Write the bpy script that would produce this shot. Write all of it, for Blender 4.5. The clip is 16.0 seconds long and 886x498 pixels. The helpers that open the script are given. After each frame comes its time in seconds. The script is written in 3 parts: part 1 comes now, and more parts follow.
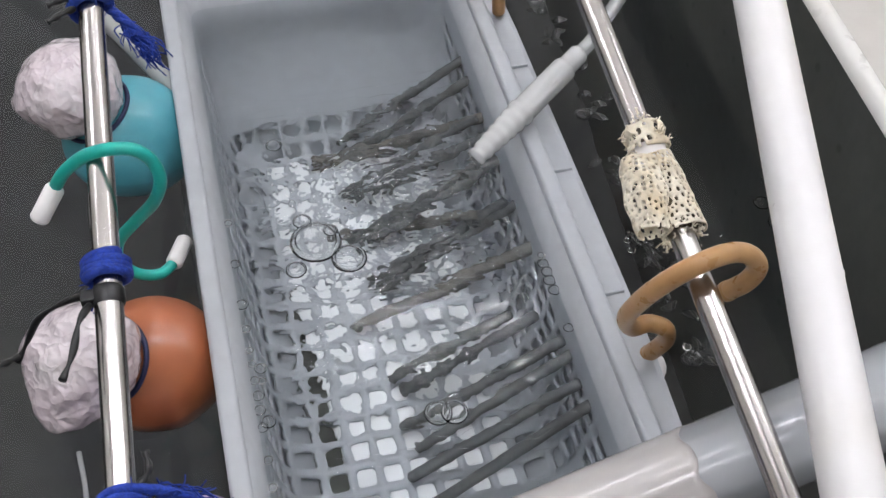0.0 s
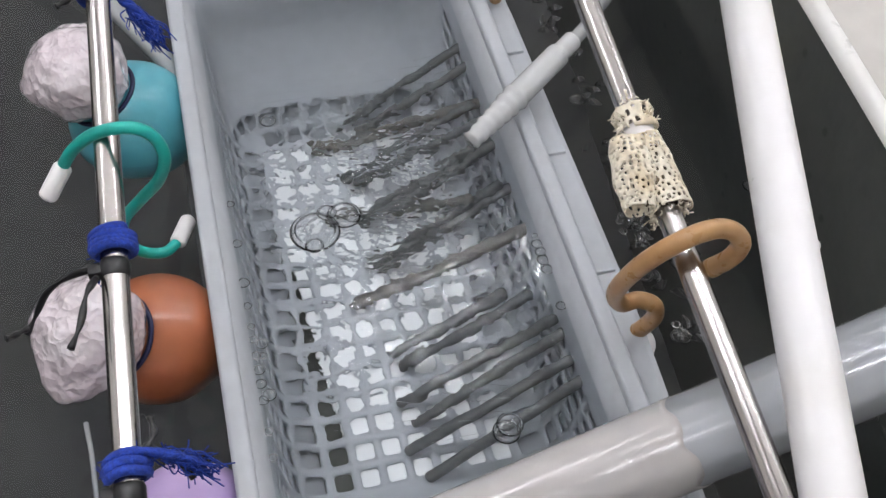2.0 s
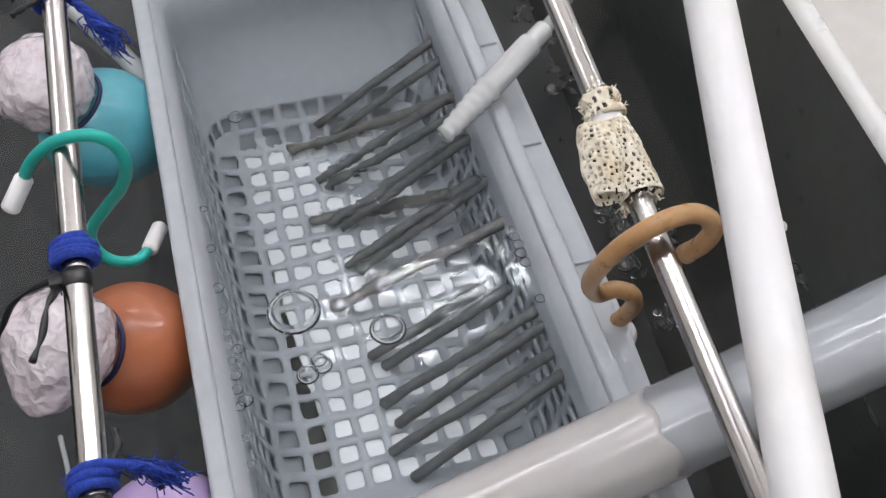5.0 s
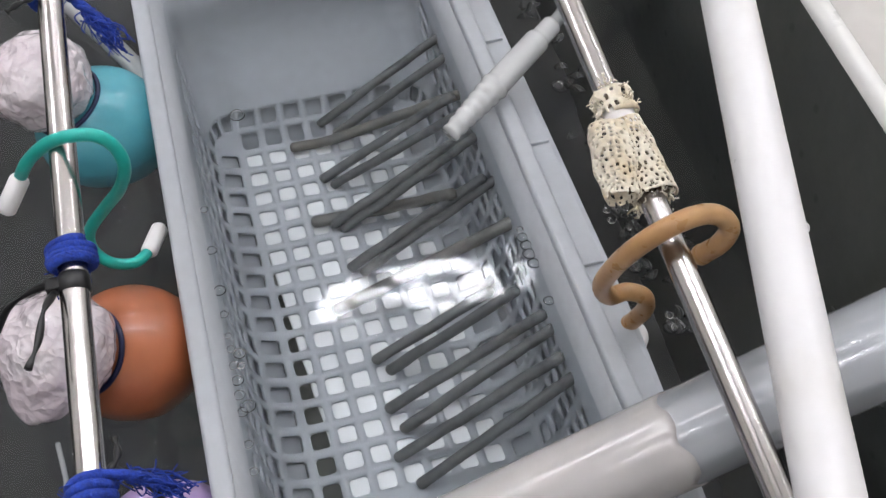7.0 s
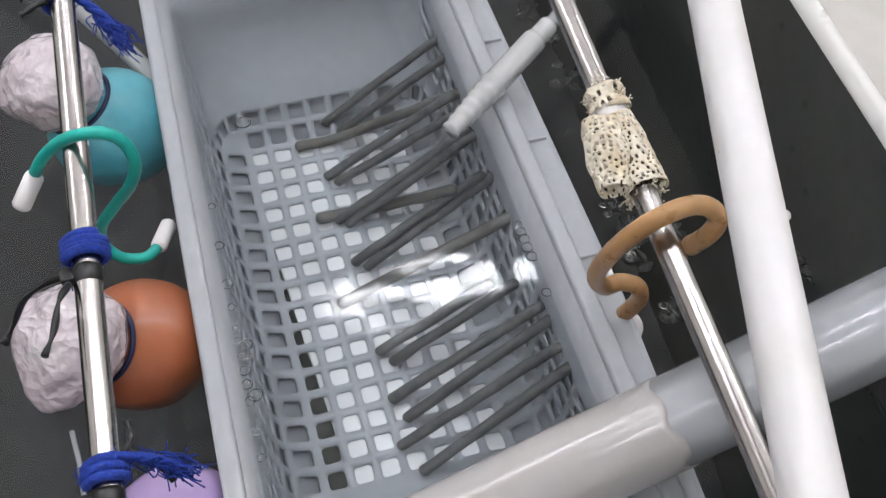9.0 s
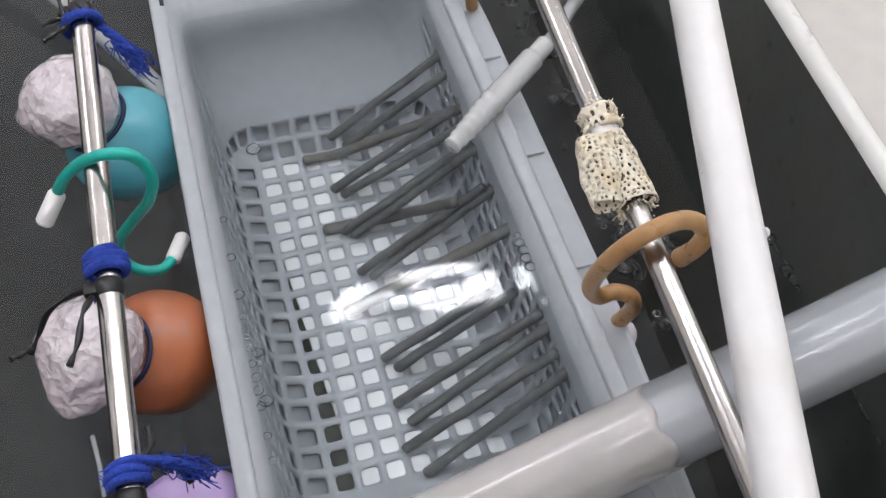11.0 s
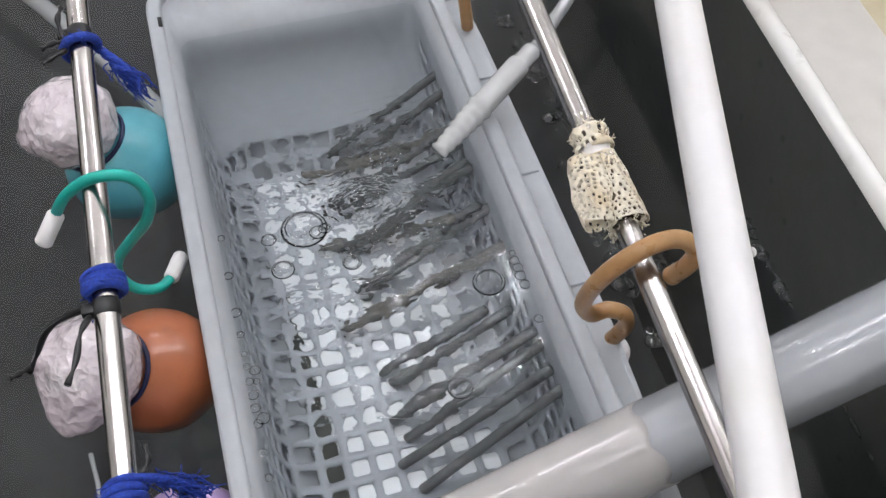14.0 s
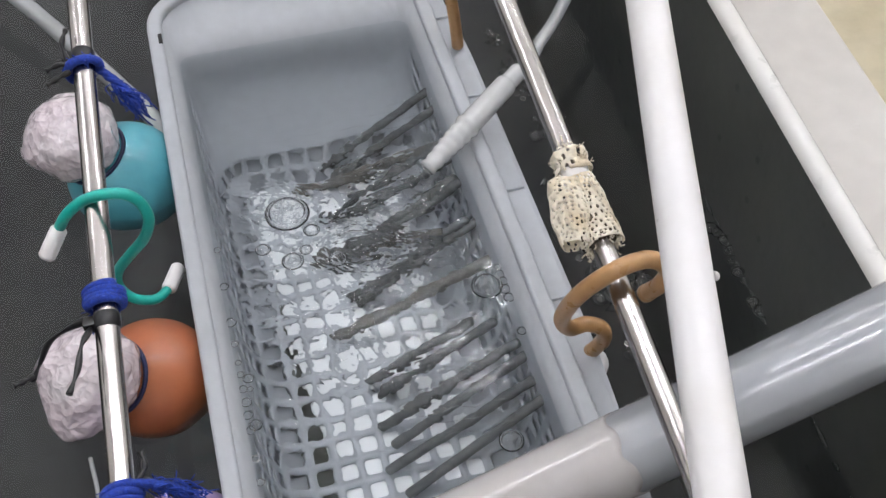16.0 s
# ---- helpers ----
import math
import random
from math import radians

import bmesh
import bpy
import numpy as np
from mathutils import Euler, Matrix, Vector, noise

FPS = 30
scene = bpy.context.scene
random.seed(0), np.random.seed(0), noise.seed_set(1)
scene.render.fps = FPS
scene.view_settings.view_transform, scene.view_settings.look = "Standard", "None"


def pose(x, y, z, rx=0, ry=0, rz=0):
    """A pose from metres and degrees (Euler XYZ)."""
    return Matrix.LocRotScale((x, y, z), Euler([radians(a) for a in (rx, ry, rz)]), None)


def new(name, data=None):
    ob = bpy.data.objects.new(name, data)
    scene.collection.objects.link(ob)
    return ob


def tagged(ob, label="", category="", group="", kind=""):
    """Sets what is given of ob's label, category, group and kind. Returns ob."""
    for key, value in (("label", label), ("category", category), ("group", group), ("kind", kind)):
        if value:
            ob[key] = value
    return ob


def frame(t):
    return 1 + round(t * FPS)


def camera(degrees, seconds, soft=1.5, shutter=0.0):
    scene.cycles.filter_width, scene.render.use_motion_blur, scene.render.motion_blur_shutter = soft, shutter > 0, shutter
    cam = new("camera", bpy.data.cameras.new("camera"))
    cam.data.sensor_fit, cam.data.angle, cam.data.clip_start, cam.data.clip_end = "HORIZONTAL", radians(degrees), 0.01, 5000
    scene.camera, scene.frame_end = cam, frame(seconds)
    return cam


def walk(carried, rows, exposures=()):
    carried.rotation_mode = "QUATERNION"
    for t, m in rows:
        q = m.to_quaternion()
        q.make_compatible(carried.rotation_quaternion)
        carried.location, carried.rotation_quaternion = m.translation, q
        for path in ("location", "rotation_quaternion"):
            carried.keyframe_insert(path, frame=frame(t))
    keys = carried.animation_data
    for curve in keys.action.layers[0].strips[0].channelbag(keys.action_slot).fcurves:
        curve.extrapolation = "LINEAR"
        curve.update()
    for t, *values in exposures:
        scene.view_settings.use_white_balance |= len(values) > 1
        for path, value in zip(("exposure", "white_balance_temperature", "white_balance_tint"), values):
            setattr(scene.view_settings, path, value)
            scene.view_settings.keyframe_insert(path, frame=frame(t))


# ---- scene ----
# ---- camera ----
cam = camera(44.0, 16.0)
PATH = [
    (0.0, (-0.08619, -0.38321, 0.49852), -17.845, -52.100, 4.768),
    (0.5, (-0.08154, -0.38708, 0.50329), -17.567, -52.202, 4.208),
    (1.0, (-0.08459, -0.38891, 0.50388), -17.721, -52.252, 4.885),
    (1.5, (-0.08637, -0.39608, 0.50733), -17.711, -52.349, 4.888),
    (2.0, (-0.08679, -0.40069, 0.50736), -17.595, -52.401, 4.676),
    (2.5, (-0.08470, -0.40303, 0.50917), -17.408, -52.502, 4.191),
    (3.0, (-0.08472, -0.40688, 0.50949), -17.371, -52.426, 3.924),
    (3.5, (-0.07976, -0.40662, 0.51355), -17.307, -52.499, 3.402),
    (4.0, (-0.07359, -0.40540, 0.51115), -17.216, -52.489, 2.698),
    (6.5, (-0.06716, -0.39225, 0.49089), -16.977, -52.622, 1.730),
    (7.0, (-0.06900, -0.39046, 0.49086), -17.026, -52.654, 1.806),
    (7.5, (-0.06949, -0.39376, 0.49478), -16.970, -52.728, 1.704),
    (8.0, (-0.07014, -0.39806, 0.49596), -16.839, -52.609, 1.499),
    (8.5, (-0.06982, -0.40211, 0.49800), -16.621, -52.536, 1.222),
    (11.0, (-0.07224, -0.41808, 0.52742), -16.072, -52.427, 0.516),
    (11.5, (-0.06895, -0.42182, 0.53284), -15.961, -52.228, 0.082),
    (12.0, (-0.06838, -0.42657, 0.53973), -15.965, -52.086, -0.001),
    (12.5, (-0.06642, -0.42653, 0.54284), -15.818, -51.953, -0.242),
    (13.0, (-0.06647, -0.42457, 0.54087), -15.848, -51.790, -0.136),
    (13.5, (-0.06665, -0.42280, 0.53750), -15.865, -51.719, -0.082),
    (14.0, (-0.06855, -0.42115, 0.53422), -15.845, -51.707, 0.173),
    (14.5, (-0.06993, -0.42176, 0.53539), -15.957, -51.719, 0.101),
    (15.0, (-0.06851, -0.42236, 0.53896), -16.067, -51.793, 0.183),
    (15.5, (-0.06275, -0.42496, 0.54785), -15.886, -51.821, 0.116),
    (16.0, (-0.06369, -0.43124, 0.56128), -15.894, -51.826, 0.704),
]
walk(cam, [(t, pose(*eye, 90 + pitch, 0, yaw) @ pose(0, 0, 0, 0, 0, roll)) for t, eye, yaw, pitch, roll in PATH])

# ---- world and light ----
scene.view_settings.exposure = 0.0
world = bpy.data.worlds.new("world")
scene.world = world
world.use_nodes = True
world.node_tree.nodes["Background"].inputs[0].default_value = (0.8, 0.85, 0.9, 1)
world.node_tree.nodes["Background"].inputs[1].default_value = 0.05
LAMP_POWER = 45.0


# ---- materials ----
def material(name, base, rough=0.5, metal=0.0, grain=0.0, scale=200.0, bump=0.0, bump_scale=300.0, tint=None, stain_scale=12.0, coat=0.0,
             transmission=0.0, ior=1.45, translucent=0.0, clear=0.0, crumple=0.0, spots=None, gloss=0.06):
    """A procedural surface: two scales of colour variation, relief, and where asked for milky or clear plastic."""
    m = bpy.data.materials.new(name)
    m.use_nodes = True
    nt = m.node_tree
    n, link = nt.nodes, nt.links
    p = n["Principled BSDF"]
    p.inputs["Roughness"].default_value = rough
    p.inputs["Metallic"].default_value = metal
    p.inputs["Coat Weight"].default_value = coat
    p.inputs["Coat Roughness"].default_value = 0.13
    p.inputs["Transmission Weight"].default_value = transmission
    p.inputs["IOR"].default_value = ior
    pos = n.new("ShaderNodeTexCoord")
    colour = None
    col = n.new("ShaderNodeRGB")
    col.outputs[0].default_value = (*base, 1)
    colour = col.outputs[0]
    if tint is not None:
        noise_a = n.new("ShaderNodeTexNoise")
        noise_a.inputs["Scale"].default_value = stain_scale
        noise_a.inputs["Detail"].default_value = 6
        link.new(pos.outputs["Object"], noise_a.inputs["Vector"])
        ramp = n.new("ShaderNodeMapRange")
        ramp.inputs[1].default_value, ramp.inputs[2].default_value = 0.42, 0.7
        link.new(noise_a.outputs[0], ramp.inputs[0])
        mix = n.new("ShaderNodeMix")
        mix.data_type = "RGBA"
        link.new(ramp.outputs[0], mix.inputs[0])
        link.new(colour, mix.inputs[6])
        mix.inputs[7].default_value = (*tint, 1)
        colour = mix.outputs[2]
    if grain > 0:
        noise_b = n.new("ShaderNodeTexNoise")
        noise_b.inputs["Scale"].default_value = scale
        noise_b.inputs["Detail"].default_value = 4
        link.new(pos.outputs["Object"], noise_b.inputs["Vector"])
        var = n.new("ShaderNodeMapRange")
        var.inputs[1].default_value, var.inputs[2].default_value = 0.3, 0.7
        var.inputs[3].default_value, var.inputs[4].default_value = 1 - grain, 1 + grain
        link.new(noise_b.outputs[0], var.inputs[0])
        hsv = n.new("ShaderNodeHueSaturation")
        link.new(var.outputs[0], hsv.inputs["Value"])
        link.new(colour, hsv.inputs["Color"])
        colour = hsv.outputs[0]
        rr = n.new("ShaderNodeMapRange")
        rr.inputs[3].default_value, rr.inputs[4].default_value = max(0.02, rough - 0.1), min(1, rough + 0.1)
        link.new(noise_b.outputs[0], rr.inputs[0])
        link.new(rr.outputs[0], p.inputs["Roughness"])
    if spots is not None:
        vor = n.new("ShaderNodeTexVoronoi")
        vor.inputs["Scale"].default_value = spots[0]
        link.new(pos.outputs["Object"], vor.inputs["Vector"])
        cut = n.new("ShaderNodeMapRange")
        cut.inputs[1].default_value, cut.inputs[2].default_value = 0.06, 0.13
        cut.inputs[3].default_value, cut.inputs[4].default_value = 1, 0
        link.new(vor.outputs["Distance"], cut.inputs[0])
        mix = n.new("ShaderNodeMix")
        mix.data_type = "RGBA"
        link.new(cut.outputs[0], mix.inputs[0])
        link.new(colour, mix.inputs[6])
        mix.inputs[7].default_value = (*spots[1], 1)
        colour = mix.outputs[2]
    link.new(colour, p.inputs["Base Color"])
    if bump > 0 or crumple > 0:
        b = n.new("ShaderNodeBump")
        b.inputs["Strength"].default_value = 1.0
        if crumple > 0:
            tex = n.new("ShaderNodeTexVoronoi")
            tex.feature = "F1"
            wob = n.new("ShaderNodeTexNoise")
            wob.inputs["Scale"].default_value = bump_scale * 0.6
            add = n.new("ShaderNodeMixRGB")
            add.inputs[0].default_value = 0.012
            link.new(pos.outputs["Object"], wob.inputs["Vector"])
            link.new(pos.outputs["Object"], add.inputs[1])
            link.new(wob.outputs["Color"], add.inputs[2])
            link.new(add.outputs[0], tex.inputs["Vector"])
            b.inputs["Distance"].default_value = crumple
            tex.inputs["Scale"].default_value = bump_scale
            link.new(tex.outputs["Distance"], b.inputs["Height"])
        else:
            tex = n.new("ShaderNodeTexNoise")
            tex.inputs["Detail"].default_value = 5
            b.inputs["Distance"].default_value = bump
            tex.inputs["Scale"].default_value = bump_scale
            link.new(pos.outputs["Object"], tex.inputs["Vector"])
            link.new(tex.outputs[0], b.inputs["Height"])
        link.new(b.outputs[0], p.inputs["Normal"])
    shade = p.outputs[0]
    if translucent > 0:
        tr = n.new("ShaderNodeBsdfTranslucent")
        link.new(colour, tr.inputs[0])
        mx = n.new("ShaderNodeMixShader")
        mx.inputs[0].default_value = translucent
        link.new(shade, mx.inputs[1])
        link.new(tr.outputs[0], mx.inputs[2])
        shade = mx.outputs[0]
    if clear > 0:
        tp = n.new("ShaderNodeBsdfTransparent")
        mx = n.new("ShaderNodeMixShader")
        mx.inputs[0].default_value = clear
        link.new(shade, mx.inputs[1])
        link.new(tp.outputs[0], mx.inputs[2])
        gl = n.new("ShaderNodeBsdfGlossy")
        gl.inputs["Roughness"].default_value = gloss
        fr = n.new("ShaderNodeFresnel")
        fr.inputs[0].default_value = 1.55
        my = n.new("ShaderNodeMixShader")
        link.new(fr.outputs[0], my.inputs[0])
        link.new(mx.outputs[0], my.inputs[1])
        link.new(gl.outputs[0], my.inputs[2])
        shade = my.outputs[0]
    link.new(shade, n["Material Output"].inputs[0])
    return m


def water_material():
    m = bpy.data.materials.new("water")
    m.use_nodes = True
    nt = m.node_tree
    p = nt.nodes["Principled BSDF"]
    # tint dims all under water, standing in for weaker light down there
    p.inputs["Base Color"].default_value = (0.745, 0.79, 0.81, 1)
    p.inputs["Roughness"].default_value = 0.05
    p.inputs["IOR"].default_value = 1.333
    p.inputs["Transmission Weight"].default_value = 1.0
    pos = nt.nodes.new("ShaderNodeNewGeometry")
    a = nt.nodes.new("ShaderNodeTexNoise")
    a.inputs["Scale"].default_value = 17
    a.inputs["Detail"].default_value = 2
    b = nt.nodes.new("ShaderNodeBump")
    b.inputs["Strength"].default_value = 1.0
    b.inputs["Distance"].default_value = 0.0011
    nt.links.new(pos.outputs["Position"], a.inputs["Vector"])
    nt.links.new(a.outputs[0], b.inputs["Height"])
    sep = nt.nodes.new("ShaderNodeSeparateXYZ")
    nt.links.new(pos.outputs["Position"], sep.inputs[0])
    size = nt.nodes.new("ShaderNodeMath")
    size.operation = "ABSOLUTE"
    nt.links.new(sep.outputs[2], size.inputs[0])
    lift = nt.nodes.new("ShaderNodeMapRange")
    lift.inputs[1].default_value, lift.inputs[2].default_value = 0.0, 0.0022
    nt.links.new(size.outputs[0], lift.inputs[0])
    stretch = nt.nodes.new("ShaderNodeVectorMath")
    stretch.operation = "MULTIPLY"
    stretch.inputs[1].default_value = (1, 1, 28)
    nt.links.new(pos.outputs["Position"], stretch.inputs[0])
    fine = nt.nodes.new("ShaderNodeTexNoise")
    fine.inputs["Scale"].default_value = 64
    fine.inputs["Detail"].default_value = 2
    nt.links.new(stretch.outputs[0], fine.inputs["Vector"])
    c = nt.nodes.new("ShaderNodeBump")
    c.inputs["Distance"].default_value = 0.0031
    nt.links.new(lift.outputs[0], c.inputs["Strength"])
    nt.links.new(fine.outputs[0], c.inputs["Height"])
    nt.links.new(b.outputs[0], c.inputs["Normal"])
    nt.links.new(c.outputs[0], p.inputs["Normal"])
    return m


def glow(name, colour, strength):
    m = bpy.data.materials.new(name)
    m.use_nodes = True
    p = m.node_tree.nodes["Principled BSDF"]
    p.inputs["Base Color"].default_value = (0.8, 0.8, 0.8, 1)
    p.inputs["Emission Color"].default_value = (*colour, 1)
    p.inputs["Emission Strength"].default_value = strength
    return m


WATER = water_material()
TANK = material("tank grey plastic", (0.046, 0.048, 0.046), 0.45, grain=0.12, scale=90, tint=(0.056, 0.058, 0.052), stain_scale=9, bump=0.0004, bump_scale=60, spots=(38, (0.028, 0.03, 0.027)))
# tank grey darkened for the floor, its dimness put into the colour
TANK_FLOOR = material("darkened mottled tank floor", (0.026, 0.025, 0.026), 0.6, grain=0.2, scale=60, tint=(0.036, 0.035, 0.033), stain_scale=7, bump=0.0006, bump_scale=40)
RIM_WHITE = material("rim gelcoat", (0.68, 0.675, 0.65), 0.3, grain=0.03, scale=60, tint=(0.66, 0.64, 0.6), coat=0.2)
FLANGE = material("flange grey", (0.52, 0.5, 0.47), 0.5, grain=0.05, scale=50, tint=(0.47, 0.45, 0.42), stain_scale=6)
FLOOR = material("floor yellow", (0.56, 0.5, 0.36), 0.6, grain=0.08, scale=20, tint=(0.5, 0.44, 0.3))
BASKET = material("milky polyethylene", (0.575, 0.600, 0.632), 0.34, grain=0.03, scale=120, tint=(0.56, 0.585, 0.62), stain_scale=14, bump=0.0002, bump_scale=120, translucent=0.30)
PLATE = material("white plate", (0.94, 0.95, 0.95), 0.4, grain=0.02, scale=40)
TRAY = material("grey tray", (0.3, 0.31, 0.29), 0.5, grain=0.06, scale=60, tint=(0.24, 0.25, 0.22), stain_scale=14)
STEEL = material("stainless steel", (0.45, 0.425, 0.415), 0.22, metal=1.0, tint=(0.39, 0.365, 0.355), stain_scale=35)
PVC = material("white pvc", (0.72, 0.71, 0.715), 0.32, grain=0.02, scale=70, tint=(0.67, 0.655, 0.64), stain_scale=25, bump=0.0001, bump_scale=70)
PIPE = material("milky pipe", (0.86, 0.90, 0.96), 0.2, tint=(0.83, 0.85, 0.89), stain_scale=12, translucent=0.3, clear=0.55, gloss=0.10)
HOSE = material("milky hose", (0.8, 0.83, 0.84), 0.2, grain=0.02, scale=80, translucent=0.3, clear=0.5)
NOZZLE = material("milky nozzle", (0.97, 0.98, 0.985), 0.2, grain=0.02, scale=90, translucent=0.3, clear=0.3)
TEAL_RUBBER = material("teal vinyl", (0.01, 0.36, 0.3), 0.35, grain=0.05, scale=160, tint=(0.012, 0.31, 0.26))
CAP_WHITE = material("white cap", (0.78, 0.76, 0.76), 0.4, grain=0.03, scale=120)
SLEEVE = material("whitish sleeve", (0.47, 0.445, 0.432), 0.22, grain=0.02, scale=60, tint=(0.42, 0.405, 0.40), stain_scale=25, coat=1.0)
TAN = material("tan vinyl", (0.42, 0.24, 0.105), 0.3, grain=0.06, scale=140, tint=(0.36, 0.19, 0.08), stain_scale=40, coat=0.2)
NET = material("cream net", (0.78, 0.72, 0.6), 0.7, grain=0.15, scale=300, tint=(0.62, 0.52, 0.36), stain_scale=60, bump=0.0005, bump_scale=500)
NET_CORE = material("dark core", (0.1, 0.08, 0.05), 0.8, grain=0.2, scale=300)
TAPE = material("white tape", (0.8, 0.77, 0.75), 0.35, grain=0.03, scale=120)
FILM = material("clingfilm wrap", (0.62, 0.54, 0.575), 0.12, tint=(0.78, 0.73, 0.75), stain_scale=45, coat=1.0, bump_scale=150, crumple=0.0024)
ORANGE = material("orange float", (0.34, 0.098, 0.035), 0.45, grain=0.05, scale=90, tint=(0.28, 0.072, 0.027), stain_scale=25, coat=0.5)
TEAL = material("turquoise float", (0.06, 0.30, 0.37), 0.42, grain=0.05, scale=90, tint=(0.1, 0.36, 0.43), stain_scale=25, coat=0.5)
PURPLE = material("purple float", (0.33, 0.24, 0.46), 0.42, grain=0.05, scale=90, tint=(0.4, 0.3, 0.5), stain_scale=25, coat=0.5)
NAVY = material("navy ring", (0.01, 0.015, 0.06), 0.5, grain=0.1, scale=200)
CORD = material("blue cord", (0.01, 0.035, 0.26), 0.85, grain=0.35, scale=500, bump=0.0006, bump_scale=900)
BLACK = material("black nylon", (0.01, 0.01, 0.011), 0.35, grain=0.1, scale=200)
ROD_GREY = material("grey rod", (0.132, 0.138, 0.140), 0.5, grain=0.25, scale=220, tint=(0.15, 0.15, 0.145), stain_scale=70, bump=0.0005, bump_scale=400)
ROD_BROWN = material("brown-grey rod", (0.150, 0.148, 0.140), 0.55, grain=0.25, scale=220, tint=(0.18, 0.165, 0.14), stain_scale=70, bump=0.0006, bump_scale=350)
PAINT = material("room paint", (0.8, 0.8, 0.79), 0.8, grain=0.02, scale=5)
LAMP_WHITE = material("lamp housing", (0.8, 0.8, 0.8), 0.4)
GLASSY = material("bubble film", (1, 1, 1), 0.05, transmission=1.0, ior=1.33)
TUBE = glow("fluorescent tube", (0.985, 0.985, 1.05), LAMP_POWER)


# ---- mesh helpers ----
def part(name, bm, mat, parent=None, label="", smooth=True):
    me = bpy.data.meshes.new(name)
    bm.normal_update()
    bm.to_mesh(me)
    bm.free()
    me.materials.append(mat)
    for f in me.polygons:
        f.use_smooth = smooth
    ob = new(name, me)
    ob.parent = parent
    if label:
        tagged(ob, label)
    return ob


def thing(name, label, category, group="", at=(0, 0, 0), kind=""):
    ob = new(name)
    ob.empty_display_size = 0.02
    ob.location = at
    return tagged(ob, label, category, group, kind)


def box(lo, hi, bevel=0.0, bm=None):
    bm = bm or bmesh.new()
    r = bmesh.ops.create_cube(bm, size=1)
    for v in r["verts"]:
        v.co = Vector([(a + b) / 2 + c * (b - a) for a, b, c in zip(lo, hi, v.co)])
    if bevel:
        bmesh.ops.bevel(bm, geom=list({e for v in r["verts"] for e in v.link_edges}), offset=bevel, segments=2, affect="EDGES", profile=0.5)
    return bm


def smooth_line(pts, steps=6):
    """Catmull-Rom through the points."""
    p = [Vector(q) for q in pts]
    p = [2 * p[0] - p[1]] + p + [2 * p[-1] - p[-2]]
    out = []
    for i in range(1, len(p) - 2):
        a, b, c, d = p[i - 1:i + 3]
        for s in range(steps):
            t = s / steps
            out.append(0.5 * (2 * b + (c - a) * t + (2 * a - 5 * b + 4 * c - d) * t * t + (3 * b - a - 3 * c + d) * t ** 3))
    return out + [p[-2]]


def sweep(pts, radius, seg=12, bm=None, cap=True, round_ends=True):
    """A round bar along the points; radius is a number or a function of the share of the way."""
    bm = bm or bmesh.new()
    pts = [Vector(q) for q in pts]
    if round_ends and not callable(radius):
        r0 = radius
        a = (pts[0] - pts[1]).normalized()
        b = (pts[-1] - pts[-2]).normalized()
        line = [(pts[0] + a * r0 * 0.5, r0 * 0.45), (pts[0] + a * r0 * 0.3, r0 * 0.8), *[(q, r0) for q in pts], (pts[-1] + b * r0 * 0.3, r0 * 0.8), (pts[-1] + b * r0 * 0.5, r0 * 0.45)]
    else:
        k = len(pts) - 1
        line = [(q, radius(i / k) if callable(radius) else radius) for i, q in enumerate(pts)]
    side = None
    rings = []
    for i, (q, r) in enumerate(line):
        d = (line[min(i + 1, len(line) - 1)][0] - line[max(i - 1, 0)][0]).normalized()
        if side is None:
            side = d.orthogonal().normalized()
        side = (side - d * side.dot(d)).normalized()
        up = d.cross(side)
        rings.append([bm.verts.new(q + r * (math.cos(2 * math.pi * j / seg) * side + math.sin(2 * math.pi * j / seg) * up)) for j in range(seg)])
    for a, b in zip(rings, rings[1:]):
        for j in range(seg):
            bm.faces.new((a[j], a[(j + 1) % seg], b[(j + 1) % seg], b[j]))
    if cap:
        bm.faces.new(rings[0][::-1])
        bm.faces.new(rings[-1])
    return bm


def hollow(a, b, outer, inner, seg=40, steps=24):
    """A pipe wall from a to b."""
    bm = bmesh.new()
    pts = [Vector(a).lerp(Vector(b), i / steps) for i in range(steps + 1)]
    sweep(pts, outer, seg, bm, cap=False, round_ends=False)
    n = len(bm.verts)
    sweep(pts, inner, seg, bm, cap=False, round_ends=False)
    bm.verts.ensure_lookup_table()
    for f in list(bm.faces)[len(bm.faces) // 2:]:
        f.normal_flip()
    for base in (0, n - seg):
        for j in range(seg):
            k = (j + 1) % seg
            bm.faces.new((bm.verts[base + j], bm.verts[base + k], bm.verts[n + base + k], bm.verts[n + base + j]))
    return bm


def ball(centre, radii, detail=4, rough=0.0, scale=20.0, axis=None):
    """A lumpy rounded body; axis turns its own z."""
    bm = bmesh.new()
    bmesh.ops.create_icosphere(bm, subdivisions=detail, radius=1)
    q = Vector((0, 0, 1)).rotation_difference(Vector(axis)).to_matrix() if axis is not None else Matrix.Identity(3)
    for v in bm.verts:
        d = v.co.normalized()
        k = 1 + rough * noise.noise(d * scale + Vector(centre) * 37) if rough else 1
        v.co = Vector(centre) + q @ Vector([d[i] * radii[i] * k for i in range(3)])
    return bm


